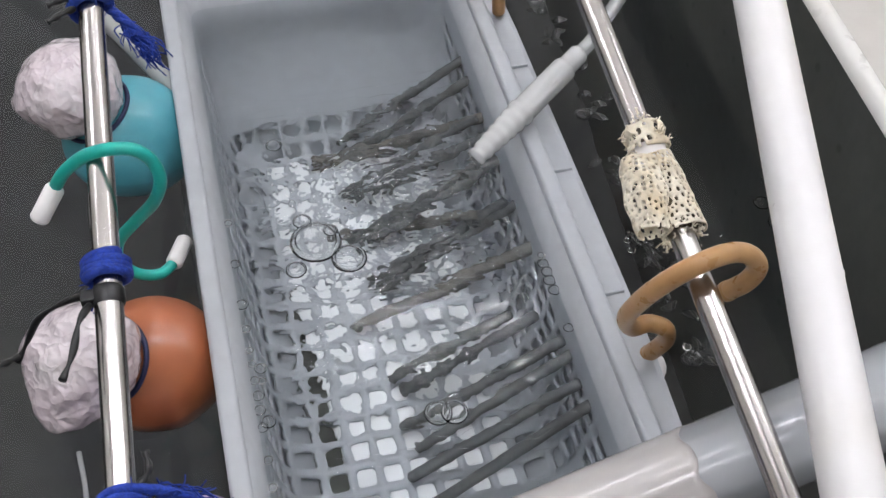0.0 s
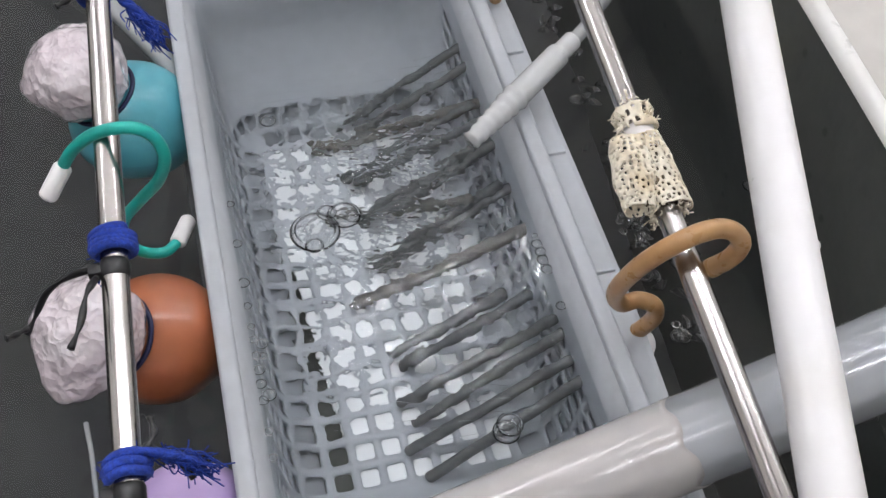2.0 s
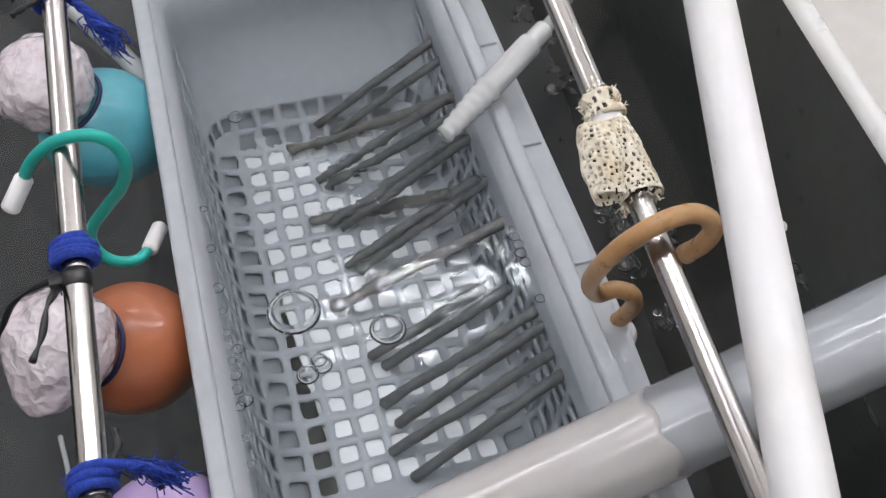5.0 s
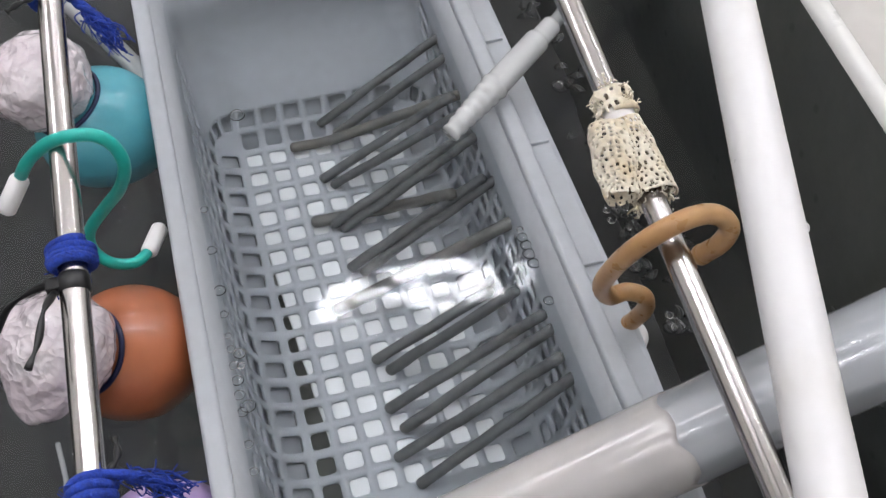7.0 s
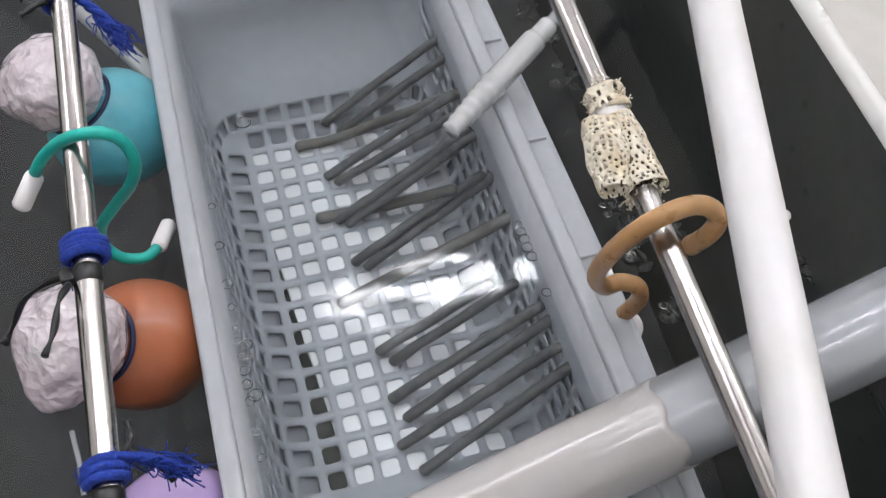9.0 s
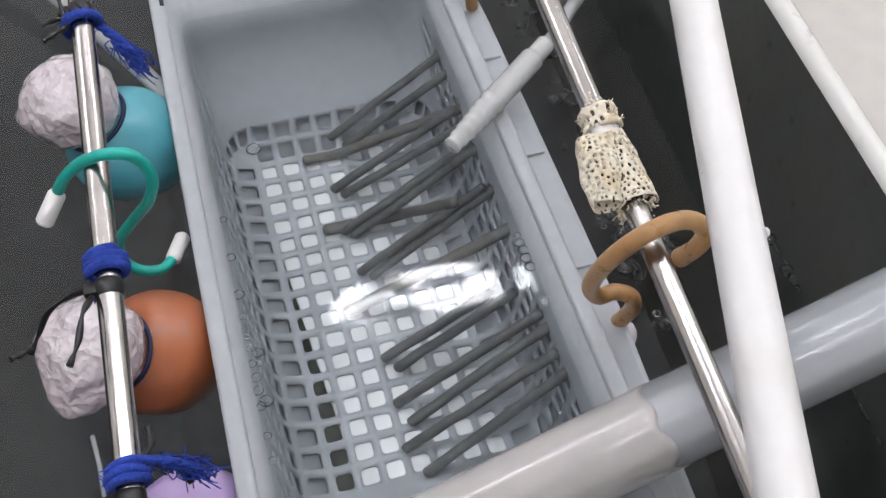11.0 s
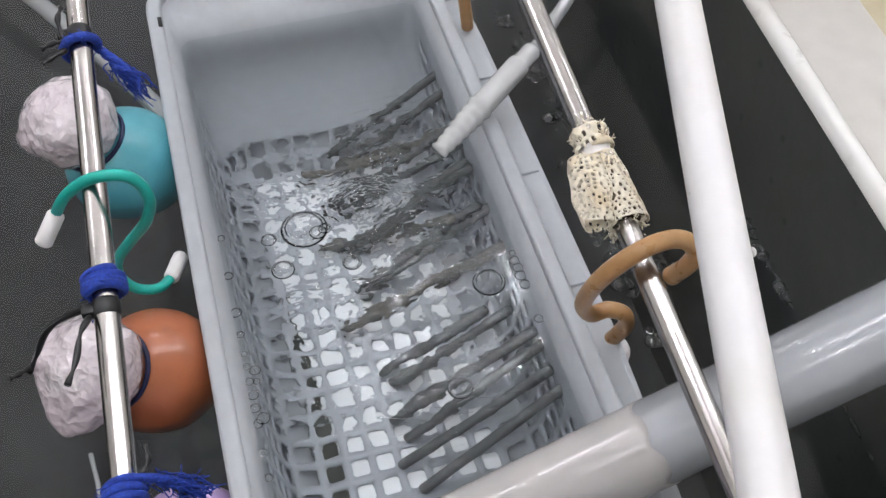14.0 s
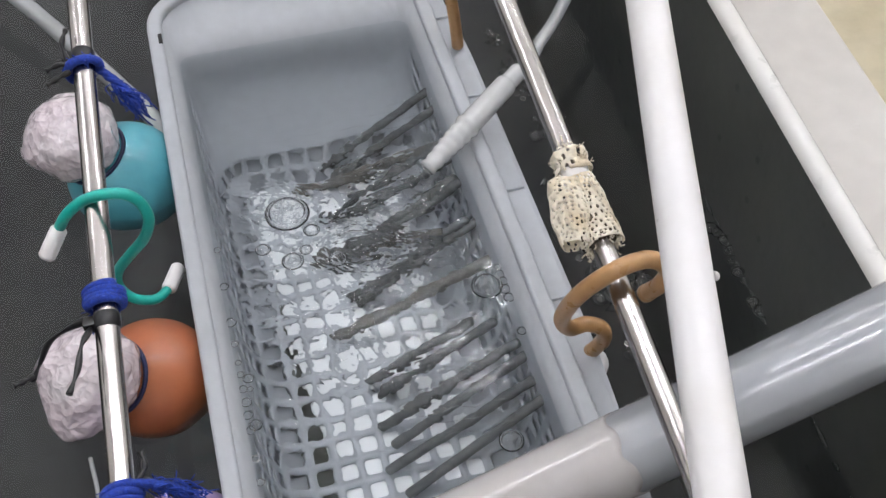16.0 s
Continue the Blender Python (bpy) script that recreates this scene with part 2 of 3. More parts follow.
def ring(centre, axis, radius, thick, seg=40, minor=10, squash=1.0):
    bm = bmesh.new()
    q = Vector((0, 0, 1)).rotation_difference(Vector(axis)).to_matrix()
    rows = []
    for i in range(seg):
        a = 2 * math.pi * i / seg
        rows.append([bm.verts.new(Vector(centre) + q @ Vector(((radius + thick * math.cos(b)) * math.cos(a), (radius + thick * math.cos(b)) * math.sin(a), thick * squash * math.sin(b)))) for b in [2 * math.pi * j / minor for j in range(minor)]])
    for i in range(seg):
        for j in range(minor):
            bm.faces.new((rows[i][j], rows[(i + 1) % seg][j], rows[(i + 1) % seg][(j + 1) % minor], rows[i][(j + 1) % minor]))
    return bm


# ---- room round the tank ----
def room():
    tagged(part("ceiling", box((-2.6, -2.6, 2.32), (2.9, 2.9, 2.4)), PAINT, smooth=False), "plain white painted ceiling with strip lamps", "ceiling", kind="structure")
    # walls lie out of view, added so lamp light bounces round the tank
    for name, lo, hi in (("wall_north", (-2.6, 2.8, -0.75), (2.9, 2.9, 2.32)), ("wall_south", (-2.6, -2.6, -0.75), (2.9, -2.5, 2.32)),
                         ("wall_east", (2.8, -2.5, -0.75), (2.9, 2.8, 2.32)), ("wall_west", (-2.6, -2.5, -0.75), (-2.5, 2.8, 2.32))):
        tagged(part(name, box(lo, hi), PAINT, smooth=False), "plain light painted wall added round the laboratory, out of view", "wall", kind="structure")
    tagged(part("floor", box((-2.5, -2.5, -0.8), (2.8, 2.8, -0.75)), FLOOR, smooth=False), "pale yellow smooth laboratory floor", "floor", kind="structure")


def strip_lamp(x, y, length=1.25, tubes=(-0.045, 0.045), radius=0.0108):
    lamp = thing("ceiling_lamp", "white fluorescent strip lamp fixed to the ceiling", "ceiling lamp", "strip lamps", (x, y, 2.2))
    part("housing", box((-length / 2 - 0.03, -0.04 * len(tubes), 0.06), (length / 2 + 0.03, 0.04 * len(tubes), 0.12), 0.008), LAMP_WHITE, lamp)
    for dy in tubes:
        part("tube", sweep([(-length / 2, dy, 0.02), (length / 2, dy, 0.02)], radius, 16), TUBE, lamp, "glowing fluorescent tube")
    for dx in (-1, 1):
        part("socket", box((dx * length / 2 - 0.012, -0.06, 0.0), (dx * length / 2 + 0.012, 0.06, 0.06), 0.003), LAMP_WHITE, lamp)
    return lamp


room()
strip_lamp(0.49, 1.45, 0.70, (-0.017, 0.017), 0.0130)
# strip added out of view, for general light and ripple glints
strip_lamp(0.62, 0.30)
strip_lamp(-0.66, 0.20)
# next three strips also added out of view, for light and glints
strip_lamp(1.95, 0.30)
strip_lamp(2.10, 1.45)
strip_lamp(-1.75, 1.45)
strip_lamp(-0.75, -0.95)

# ---- tank ----
TURN_TANK = Matrix.Rotation(radians(-2.7), 3, "Z")
PIVOT = Vector((0.2419, 0.0, 0.0))


def tank_space(bm):
    for v in bm.verts:
        v.co = TURN_TANK @ v.co + PIVOT
    return bm


def tank():
    """In tank space x = 0 is the waterline of the wall beside the basket."""
    t = thing("water_tank", "dark grey plastic tank with a rounded white rim", "tank")
    part("floor_panel", tank_space(box((-0.75, -0.75, -0.27), (0.0, 0.75, -0.25))), TANK_FLOOR, t, "mottled floor in darkened tank grey", smooth=False)

    def wall(profile, y0, y1, name, mat, label=""):
        bm = bmesh.new()
        rows = [[bm.verts.new((x, y0 + (y1 - y0) * k / 30, z)) for x, z in profile] for k in range(31)]
        for a, b in zip(rows, rows[1:]):
            for j in range(len(profile)):
                bm.faces.new((a[j], a[(j + 1) % len(profile)], b[(j + 1) % len(profile)], b[j]))
        bm.faces.new(rows[0][::-1])
        bm.faces.new(rows[-1])
        bmesh.ops.recalc_face_normals(bm, faces=bm.faces)
        return part(name, tank_space(bm), mat, t, label)

    inner = [(-0.03, -0.25), (0.0, 0.0), (0.0125, 0.098), (0.0300, 0.098), (0.03, -0.25)]
    wall(inner, -0.75, 0.75, "wall_panel", TANK).data.polygons.foreach_set("use_smooth", [False] * (30 * 5 + 2))
    lip = [(0.0122, 0.0945), (0.0128, 0.0995), (0.0155, 0.1035), (0.0195, 0.1050), (0.0235, 0.1040), (0.0262, 0.1005), (0.0268, 0.096)]
    wall(lip, -0.75, 0.75, "rim", RIM_WHITE, "rounded glossy white rim")
    part("flange", tank_space(box((0.0262, -0.75, 0.084), (0.0842, 0.75, 0.0985), 0.003)), FLANGE, t, "light grey flat flange")
    for y0, y1 in ((-0.78, -0.75), (0.75, 0.78)):
        part("wall_panel", tank_space(box((-0.75, y0, -0.27), (0.03, y1, 0.1))), TANK, t, smooth=False)
    part("wall_panel", tank_space(box((-0.78, -0.75, -0.27), (-0.75, 0.75, 0.1))), TANK, t, smooth=False)


tank()


def tank_stand():
    t = thing("tank_stand", "plain grey metal stand carrying the tank", "stand")
    top = part("top_frame", tank_space(box((-0.80, -0.80, -0.31), (0.06, 0.80, -0.27), 0.004)), FLANGE, t)
    for x in (-0.77, 0.01):
        for y in (-0.77, 0.0, 0.75):
            part("leg", tank_space(box((x - 0.02, y - 0.02, -0.75), (x + 0.02, y + 0.02, -0.31), 0.003)), FLANGE, t)


tank_stand()

# ---- basket ----
NX, NY = 7, 16
# height, half width, far end, corner radius
RINGS = [(-0.1100, 0.0553, 0.1325, 0.026), (-0.1015, 0.0722, 0.1480, 0.026), (-0.0870, 0.0772, 0.1605, 0.025), (-0.0710, 0.0800, 0.1860, 0.021), (-0.0550, 0.0823, 0.2035, 0.017),
         (-0.0390, 0.0842, 0.2120, 0.013), (-0.0230, 0.0858, 0.2155, 0.011), (-0.0020, 0.0872, 0.2195, 0.010), (0.0210, 0.0945, 0.2595, 0.026)]
LEAN = (0.0, 0.0016, 0.0032, 0.0040, 0.0038, 0.0035, 0.0031, 0.0028, 0.0)  # the wall over the stick heads stands a little further out
OUTER_RINGS = [(z - 0.002 - 0.002 * min(1, i), hx + 0.0040, yf + 0.0045, r + 0.003) for i, (z, hx, yf, r) in enumerate(RINGS[:-1])]
EXTRA = 2


def ring_points(rings, k, shift=0.0):
    """The loop of ring k: straight stretches on the floor's own lattice and beyond it, joined by rounded corners. Each point carries its side and place."""
    z, hx, yf, rk = rings[k]
    fx, ff = RINGS[0][1], RINGS[0][2]
    r = max(0.0, min(rk, yf - ff - 0.0004 - abs(shift), hx - fx - 0.0004))
    reach = max(ff + abs(shift), yf - r)
    ys = [-reach + (reach - ff + shift) * e / EXTRA for e in range(EXTRA)] + [-ff + shift + 2 * ff * i / NY for i in range(NY + 1)] + [ff + shift + (reach - ff - shift) * (e + 1) / EXTRA for e in range(EXTRA)]
    out = []
    for side, (sx, sy, a0) in enumerate(((1, 1, 0), (-1, 1, 90), (-1, -1, 180), (1, -1, 270))):
        if side == 0:
            line = [(hx, y) for y in ys]
        elif side == 2:
            line = [(-hx, y) for y in ys[::-1]]
        else:
            line = [((fx - 2 * fx * i / NX) * (1 if side == 1 else -1), yf * (1 if side == 1 else -1)) for i in range(NX + 1)]
        out += [(Vector((*p, z)), side, i) for i, p in enumerate(line)]
        for q in range(4):
            a = radians(a0 + 30 * q)
            out.append((Vector((sx * (hx - r) + r * math.cos(a), sy * (yf - r) + r * math.sin(a), z)), -1, q))
    for p, _, _ in out:
        p.x += LEAN[k] * (p.x > 0.02)
    return out


def basin(rings, share, shift=0.0, floor=True, first=0):
    """The perforated walls, with or without the floor; the wall is closed below row first."""
    bm = bmesh.new()
    z, hx, yf, _ = rings[0]
    if floor:
        for i in range(NX):
            for j in range(NY):
                x0, x1 = -hx + 2 * hx * i / NX, -hx + 2 * hx * (i + 1) / NX
                y0, y1 = -yf + 2 * yf * j / NY, -yf + 2 * yf * (j + 1) / NY
                cell(bm, Vector((x0, y0, z)), Vector((x1, y0, z)), Vector((x1, y1, z)), Vector((x0, y1, z)), share)
    for k in range(len(rings) - 1):
        low, high = ring_points(rings, k, shift), ring_points(rings, k + 1, shift)
        for a in range(len(low)):
            b = (a + 1) % len(low)
            side, straight = low[a][1], low[a][1] >= 0 and low[b][1] == low[a][1]
            wide = (high[a][0] - high[b][0]).length > 0.009 and (low[a][0] - low[b][0]).length > 0.006
            hole = share if straight and wide and k >= first and ((side in (0, 2) and k <= 5) or (side == 1 and k <= 1)) else 0.0
            if k == 1 and low[a][1] == low[b][1] == -1 and low[a][0].y > 0 and floor:
                hole = share
            cell(bm, low[a][0], low[b][0], high[b][0], high[a][0], hole)
    bmesh.ops.remove_doubles(bm, verts=bm.verts, dist=0.00005)
    bmesh.ops.dissolve_degenerate(bm, edges=bm.edges, dist=0.00005)
    bmesh.ops.recalc_face_normals(bm, faces=bm.faces)
    return bm


def cell(bm, a, b, c, d, open_=0.0):
    """One quad, or a frame with a rounded square hole of that share."""
    if not open_:
        bm.faces.new([bm.verts.new(p) for p in (a, b, c, d)])
        return
    out = [bm.verts.new(p) for p in (a, b, c, d)]
    lo, hi = 0.5 - open_ / 2, 0.5 + open_ / 2
    w = open_ * 0.14
    at = lambda u, v: a * (1 - u) * (1 - v) + b * u * (1 - v) + c * u * v + d * (1 - u) * v
    ins = [[bm.verts.new(at(*q)) for q in pair] for pair in (((lo, lo + w), (lo + w, lo)), ((hi - w, lo), (hi, lo + w)), ((hi, hi - w), (hi - w, hi)), ((lo + w, hi), (lo, hi - w)))]
    for j in range(4):
        k = (j + 1) % 4
        bm.faces.new((out[j], ins[j][0], ins[j][1]))
        bm.faces.new((out[j], ins[j][1], ins[k][0], out[k]))


def basket():
    t = thing("plastic_basket", "milky white perforated plastic basket half sunk in water", "basket")
    body = part("body", basin(RINGS, 0.68), BASKET, t, "perforated basin with rows of square holes")
    outer = part("outer_wall", basin(OUTER_RINGS, 0.82, 0.0, floor=False, first=3), BASKET, t, "second milky wall close behind the first")
    for ob in (body, outer):
        mod = ob.modifiers.new("thickness", "SOLIDIFY")
        mod.thickness, mod.offset = 0.0022, 0.0
    # rolled rim
    bm = bmesh.new()
    prof = [(0.0, 0.019), (0.0, 0.0255), (0.0015, 0.027), (0.0090, 0.027), (0.0105, 0.0255), (0.0110, 0.012), (0.0094, 0.012), (0.0090, 0.0238), (0.0025, 0.0238), (0.0020, 0.019)]
    rows = []
    r = 0.030
    pts = []
    for sx, sy, a0 in ((1, -1, -90), (1, 1, 0), (-1, 1, 90), (-1, -1, 180)):
        for q in range(9):
            a = radians(a0 + q * 90 / 8)
            pts.append((sx, sy, math.cos(a), math.sin(a)))
    n = len(pts)
    for sx, sy, ca, sa in pts:
        row = []
        for off, z in prof:
            cx, cy = (0.0940 - r) * sx, (0.2590 - r if sy > 0 else -0.2590 + r)
            row.append(bm.verts.new((cx + (r + off) * ca, cy + (r + off) * sa, z)))
        rows.append(row)
    m = len(prof)
    for i in range(n):
        for j in range(m):
            bm.faces.new((rows[i][j], rows[(i + 1) % n][j], rows[(i + 1) % n][(j + 1) % m], rows[i][(j + 1) % m]))
    bmesh.ops.recalc_face_normals(bm, faces=bm.faces)
    rim = part("rim", bm, BASKET, t, "flat rolled rim")
    sub = rim.modifiers.new("edge", "BEVEL")
    sub.width, sub.segments, sub.limit_method, sub.angle_limit = 0.0008, 2, "ANGLE", 0.6
    # black inlay for the slot in the rim, its shade put into the colour
    part("slot", box((-0.0975, 0.2085, 0.0262), (-0.0945, 0.2195, 0.02725), 0.0004), BLACK, rim, "small slot in the rim drawn as a black inlay")
    # outer rail along one side
    bm = bmesh.new()
    prof = [(0.1048, 0.008), (0.1048, 0.0115), (0.1205, 0.0125), (0.1236, 0.0115), (0.1248, 0.006), (0.1248, -0.016), (0.1230, -0.016), (0.1227, 0.006), (0.1205, 0.0085)]
    rows = [[bm.verts.new((x - (0.0060 * max(0, (abs(y) - 0.11) / 0.12) if y < 0 else 0.004 * max(0, (y - 0.16) / 0.06)), y, z)) for x, z in prof] for y in [-0.235 + 0.462 * q / 24 for q in range(25)]]
    for a, b in zip(rows, rows[1:]):
        for j in range(len(prof)):
            bm.faces.new((a[j], a[(j + 1) % len(prof)], b[(j + 1) % len(prof)], b[j]))
    bm.faces.new(rows[0][::-1])
    bm.faces.new(rows[-1])
    bmesh.ops.recalc_face_normals(bm, faces=bm.faces)
    rail = part("side_rail", bm, BASKET, t, "stepped ledge along the outside of the rim", smooth=False)
    for y in (-0.165, -0.072, 0.020, 0.112, 0.20):
        part("rib", box((0.1046, y - 0.0008, 0.009), (0.1205, y + 0.0008, 0.0142), 0.0005), BASKET, rail)
    bm = bmesh.new()
    sweep([(0.1130, -0.1155, 0.0035), (0.1248, -0.1170, 0.0020)], 0.0082, 24, bm)
    part("boss", bm, CAP_WHITE, rail, "round white boss on the ledge")


basket()


def plate():
    turn = Matrix.Rotation(radians(4.0), 3, "Z")
    t = thing("white_plate", "flat white plate on short feet under the basket floor", "plate")

    def put(name, bm):
        for v in bm.verts:
            v.co = turn @ v.co
        part(name, bm, PLATE, t)

    put("sheet", box((-0.0490, -0.150, -0.1156), (0.098, 0.140, -0.1116), 0.001))
    for x, y in ((-0.035, -0.135), (0.055, -0.135), (-0.035, 0.11), (0.055, 0.11)):
        put("foot", box((x - 0.006, y - 0.006, -0.165), (x + 0.006, y + 0.006, -0.1156), 0.001))
    tray = box((-0.098, -0.235, -0.25), (0.092, 0.134, -0.165), 0.003)
    tagged(part("grey_tray", tray, TRAY, smooth=False), "grey plastic tray upside down on the tank floor", "tray")


plate()

# ---- rods lying in the basket: foot on the floor, head against the wall ----
STICKS = [
    ("g", [(0.0022, 0.1438), (0.0905, 0.1540)]), ("g", [(0.0116, 0.1333), (0.0895, 0.1340)]),
    ("b", [(-0.0204, 0.1271), (0.0150, 0.1250), (0.0890, 0.0975)]), ("g", [(-0.0062, 0.0950), (0.0835, 0.0970)]),
    ("g", [(-0.0002, 0.0884), (0.0855, 0.0810)]), ("b", [(-0.0190, 0.0614), (0.0310, 0.0560), (0.0625, 0.0240)]),
    ("g", [(-0.0008, 0.0509), (0.0880, 0.0590)]), ("g", [(-0.0070, 0.0560), (0.0850, 0.0640)]), ("g", [(-0.0040, 0.0202), (0.0825, 0.0250)]), ("g", [(0.0032, 0.0147), (0.0890, 0.0220)]),
    ("b", [(-0.0193, -0.0089), (0.0900, -0.0118)]), ("g", [(-0.0039, -0.0497), (0.0640, -0.0510)]), ("g", [(0.0025, -0.0583), (0.0760, -0.0600)]),
    ("g", [(-0.0044, -0.0831), (0.0860, -0.0790)]), ("g", [(0.0010, -0.0978), (0.0885, -0.0890)]), ("g", [(-0.0069, -0.1145), (0.0866, -0.1075)]), ("g", [(0.0014, -0.1332), (0.0890, -0.1215)]),
]


def stick(kind, foot, *rest):
    k = len(rest)
    pts = [Vector((*foot, -0.1052))]
    for i, p in enumerate(rest):
        last = i == k - 1
        z = -0.023 if last else -0.098
        if last and p[0] < 0.07:
            z = -0.035
        pts.append(Vector((*p, z)))
    pts = smooth_line(pts, 10)
    for q in pts[1:-1]:
        q += Vector((noise.noise(q * 60), noise.noise(q * 60 + Vector((9, 0, 0))), noise.noise(q * 60 + Vector((0, 9, 0))))) * 0.0008
    r = 0.0035 if kind == "g" else 0.0043
    bm = sweep(pts, r, 12)
    bmesh.ops.recalc_face_normals(bm, faces=bm.faces)
    return tagged(part("grey_stick", bm, ROD_GREY if kind == "g" else ROD_BROWN), "thin dark grey stick leaning in the basket water" if kind == "g" else "bent brownish grey stick lying in the basket water", "stick", "sticks in the basket")


for kind, pts in STICKS:
    stick(kind, *pts)

# ---- steel rods and pipes ----


def left_rod(y):
    return Vector((-0.1325 + (y - 0.047) * 0.0426, y, 0.144 + (y - 0.047) * 0.188))


def right_rod(y):
    return Vector((0.1100 - (y + 0.029) * 0.0165, y, 0.135 + (y + 0.029) * 0.176))


def bar(fn, y0, y1, label):
    bm = sweep([fn(y0 + (y1 - y0) * i / 20) for i in range(21)], 0.0060, 32)
    return tagged(part("steel_rod", bm, STEEL), label, "rod", "steel rods")


bar(left_rod, -0.42, 0.62, "polished stainless steel rod with tied cords")
bar(right_rod, -0.40, 0.62, "polished stainless steel rod beside the basket")


def pvc_pipe():
    a, b = Vector((0.1442, -0.0634, 0.211)), Vector((0.081, -0.297, 0.193))
    d = (a - b).normalized()
    t = thing("white_pipe", "straight white plastic water pipe above the tank", "pipe")
    pipe = part("tube", hollow(a + d * 0.6, b - d * 0.06, 0.0103, 0.008), PVC, t)
    part("nub", ball((0.1228, -0.1960, 0.1925), (0.0016, 0.0022, 0.0022), 2), PVC, pipe)


pvc_pipe()


def milky_pipe():
    a, b = Vector((0.0897, -0.2035, 0.055)), Vector((0.2030, -0.2026, 0.110))
    d = (b - a).normalized()
    t = thing("milky_pipe", "wide translucent milky plastic pipe slanting across the basket", "pipe")
    part("tube", hollow(a - d * 0.17, a + d * 0.55, 0.0217, 0.0194), PIPE, t, "bluish see-through milky tube")
    # outer shell added for the white that shows from inside the pipe
    bm = hollow(a - d * 0.165, a + d * 0.012, 0.0219, 0.0205, 48, 48)
    for v in bm.verts:
        k = max(0.0, (v.co - a).dot(d) / 0.012)
        v.co += d * k * 0.005 * noise.noise(v.co * 90)
    part("sleeve", bm, SLEEVE, t, "warm white cloudy shell added round the pipe end")


milky_pipe()


# ---- hoses ----
def hoses():
    bm = sweep(smooth_line([(-0.316, 0.46, 0.05), (-0.1825, 0.2642, 0.03), (-0.1020, 0.1330, 0.008), (-0.1025, 0.118, -0.02), (-0.1055, 0.10, -0.12), (-0.108, 0.09, -0.244)], 8), 0.0064, 18)
    tagged(part("air_hose", bm, HOSE), "thin translucent milky hose beside the basket", "hose")


def nozzle():
    """Origin where it lies on the rim, x along it towards the tip."""
    tip, tail = Vector((0.0600, 0.0240, 0.031)), Vector((0.1398, 0.0809, 0.047))
    mid = Vector((0.1000, 0.0530, 0.0395))
    t = thing("air_nozzle", "translucent milky ribbed nozzle on an air hose", "nozzle", at=mid)
    a, b = tip - mid, tail - mid
    d = (b - a).normalized()
    n = (b - a).length
    steps = []
    for s in range(61):
        u = s / 60
        r = 0.0053 + 0.0027 * min(1, u / 0.35)
        if u < 0.42:
            r += 0.0004 * (1 if (s % 4) < 2 else -0.5)
        if u > 0.86:
            r -= 0.0016
        if 0.40 < u < 0.44:
            r += 0.0007
        steps.append((a + d * n * u, r))
    part("barb", sweep([p for p, r in steps], lambda u: steps[min(60, round(u * 60))][1], 24, round_ends=False), NOZZLE, t)
    hose = smooth_line([b - d * 0.012, b + d * 0.012, Vector((0.1600, 0.0990, 0.052)) - mid, Vector((0.1860, 0.1260, 0.060)) - mid, Vector((0.26, 0.22, 0.09)) - mid, Vector((0.36, 0.34, 0.13)) - mid], 8)
    part("hose", sweep(hose, 0.0046, 16), HOSE, t, "translucent air hose")
    return t


hoses()
NOZZLE_THING = nozzle()


# ---- hooks ----
def teal_hook():
    pts = [(-0.1607, -0.0217, 0.106), (-0.1524, -0.0264, 0.122), (-0.1418, -0.0305, 0.134), (-0.1306, -0.0361, 0.142), (-0.1199, -0.0384, 0.142), (-0.1135, -0.0387, 0.134), (-0.1115, -0.0402, 0.122),
           (-0.1167, -0.0384, 0.106), (-0.1271, -0.0296, 0.085), (-0.1392, -0.0200, 0.060), (-0.1425, -0.0140, 0.038), (-0.1360, -0.0155, 0.026), (-0.1245, -0.0140, 0.020), (-0.1160, -0.0050, 0.0170)]
    t = thing("s_hook", "teal vinyl-coated hook with white end caps", "hook", "hooks on the rods")
    wire = part("wire", sweep(smooth_line(pts, 8), 0.0030, 16), TEAL_RUBBER, t)
    for a, b in (((-0.1600, -0.0222, 0.107), (-0.1690, -0.0315, 0.0985)), ((-0.1166, -0.0058, 0.0172), (-0.1100, 0.0110, 0.0135))):
        part("end_cap", sweep([a, b], 0.0046, 20), CAP_WHITE, wire, "white plastic end cap")


def tan_hook():
    pts = [(0.131, -0.1376, 0.1), (0.1339, -0.1422, 0.112), (0.1359, -0.1427, 0.122), (0.1314, -0.1413, 0.13), (0.1217, -0.141, 0.135), (0.1075, -0.1435, 0.136), (0.0961, -0.1417, 0.125), (0.0896, -0.1361, 0.105),
           (0.0901, -0.1262, 0.075), (0.0988, -0.1208, 0.055), (0.1099, -0.1173, 0.05), (0.1191, -0.119, 0.045), (0.1233, -0.1173, 0.03), (0.1200, -0.1130, 0.012)]
    t = thing("s_hook", "thick tan rubber-coated hook hanging on the steel rod", "hook", "hooks on the rods")
    line = smooth_line(pts, 8)
    wire = part("wire", sweep(line, 0.0046, 18), TAN, t)
    part("tip", sweep([line[-1], line[-1] + (line[-1] - line[-3]).normalized() * 0.004], 0.0049, 18), TAN, wire, "blunt moulded tip")
    part("tip", sweep([line[0], line[0] + (line[0] - line[2]).normalized() * 0.003], 0.0049, 18), TAN, wire, "blunt moulded tip")
    pts = [(0.1151, 0.1636, 0.0155), (0.1130, 0.1625, 0.032), (0.1086, 0.1629, 0.062), (0.098, 0.172, 0.11), (0.094, 0.175, 0.15), (0.1, 0.17, 0.180), (0.112, 0.168, 0.1845), (0.122, 0.166, 0.178), (0.126, 0.165, 0.16)]
    t = thing("s_hook", "thick tan rubber-coated hook resting inside the basket ledge", "hook", "hooks on the rods")
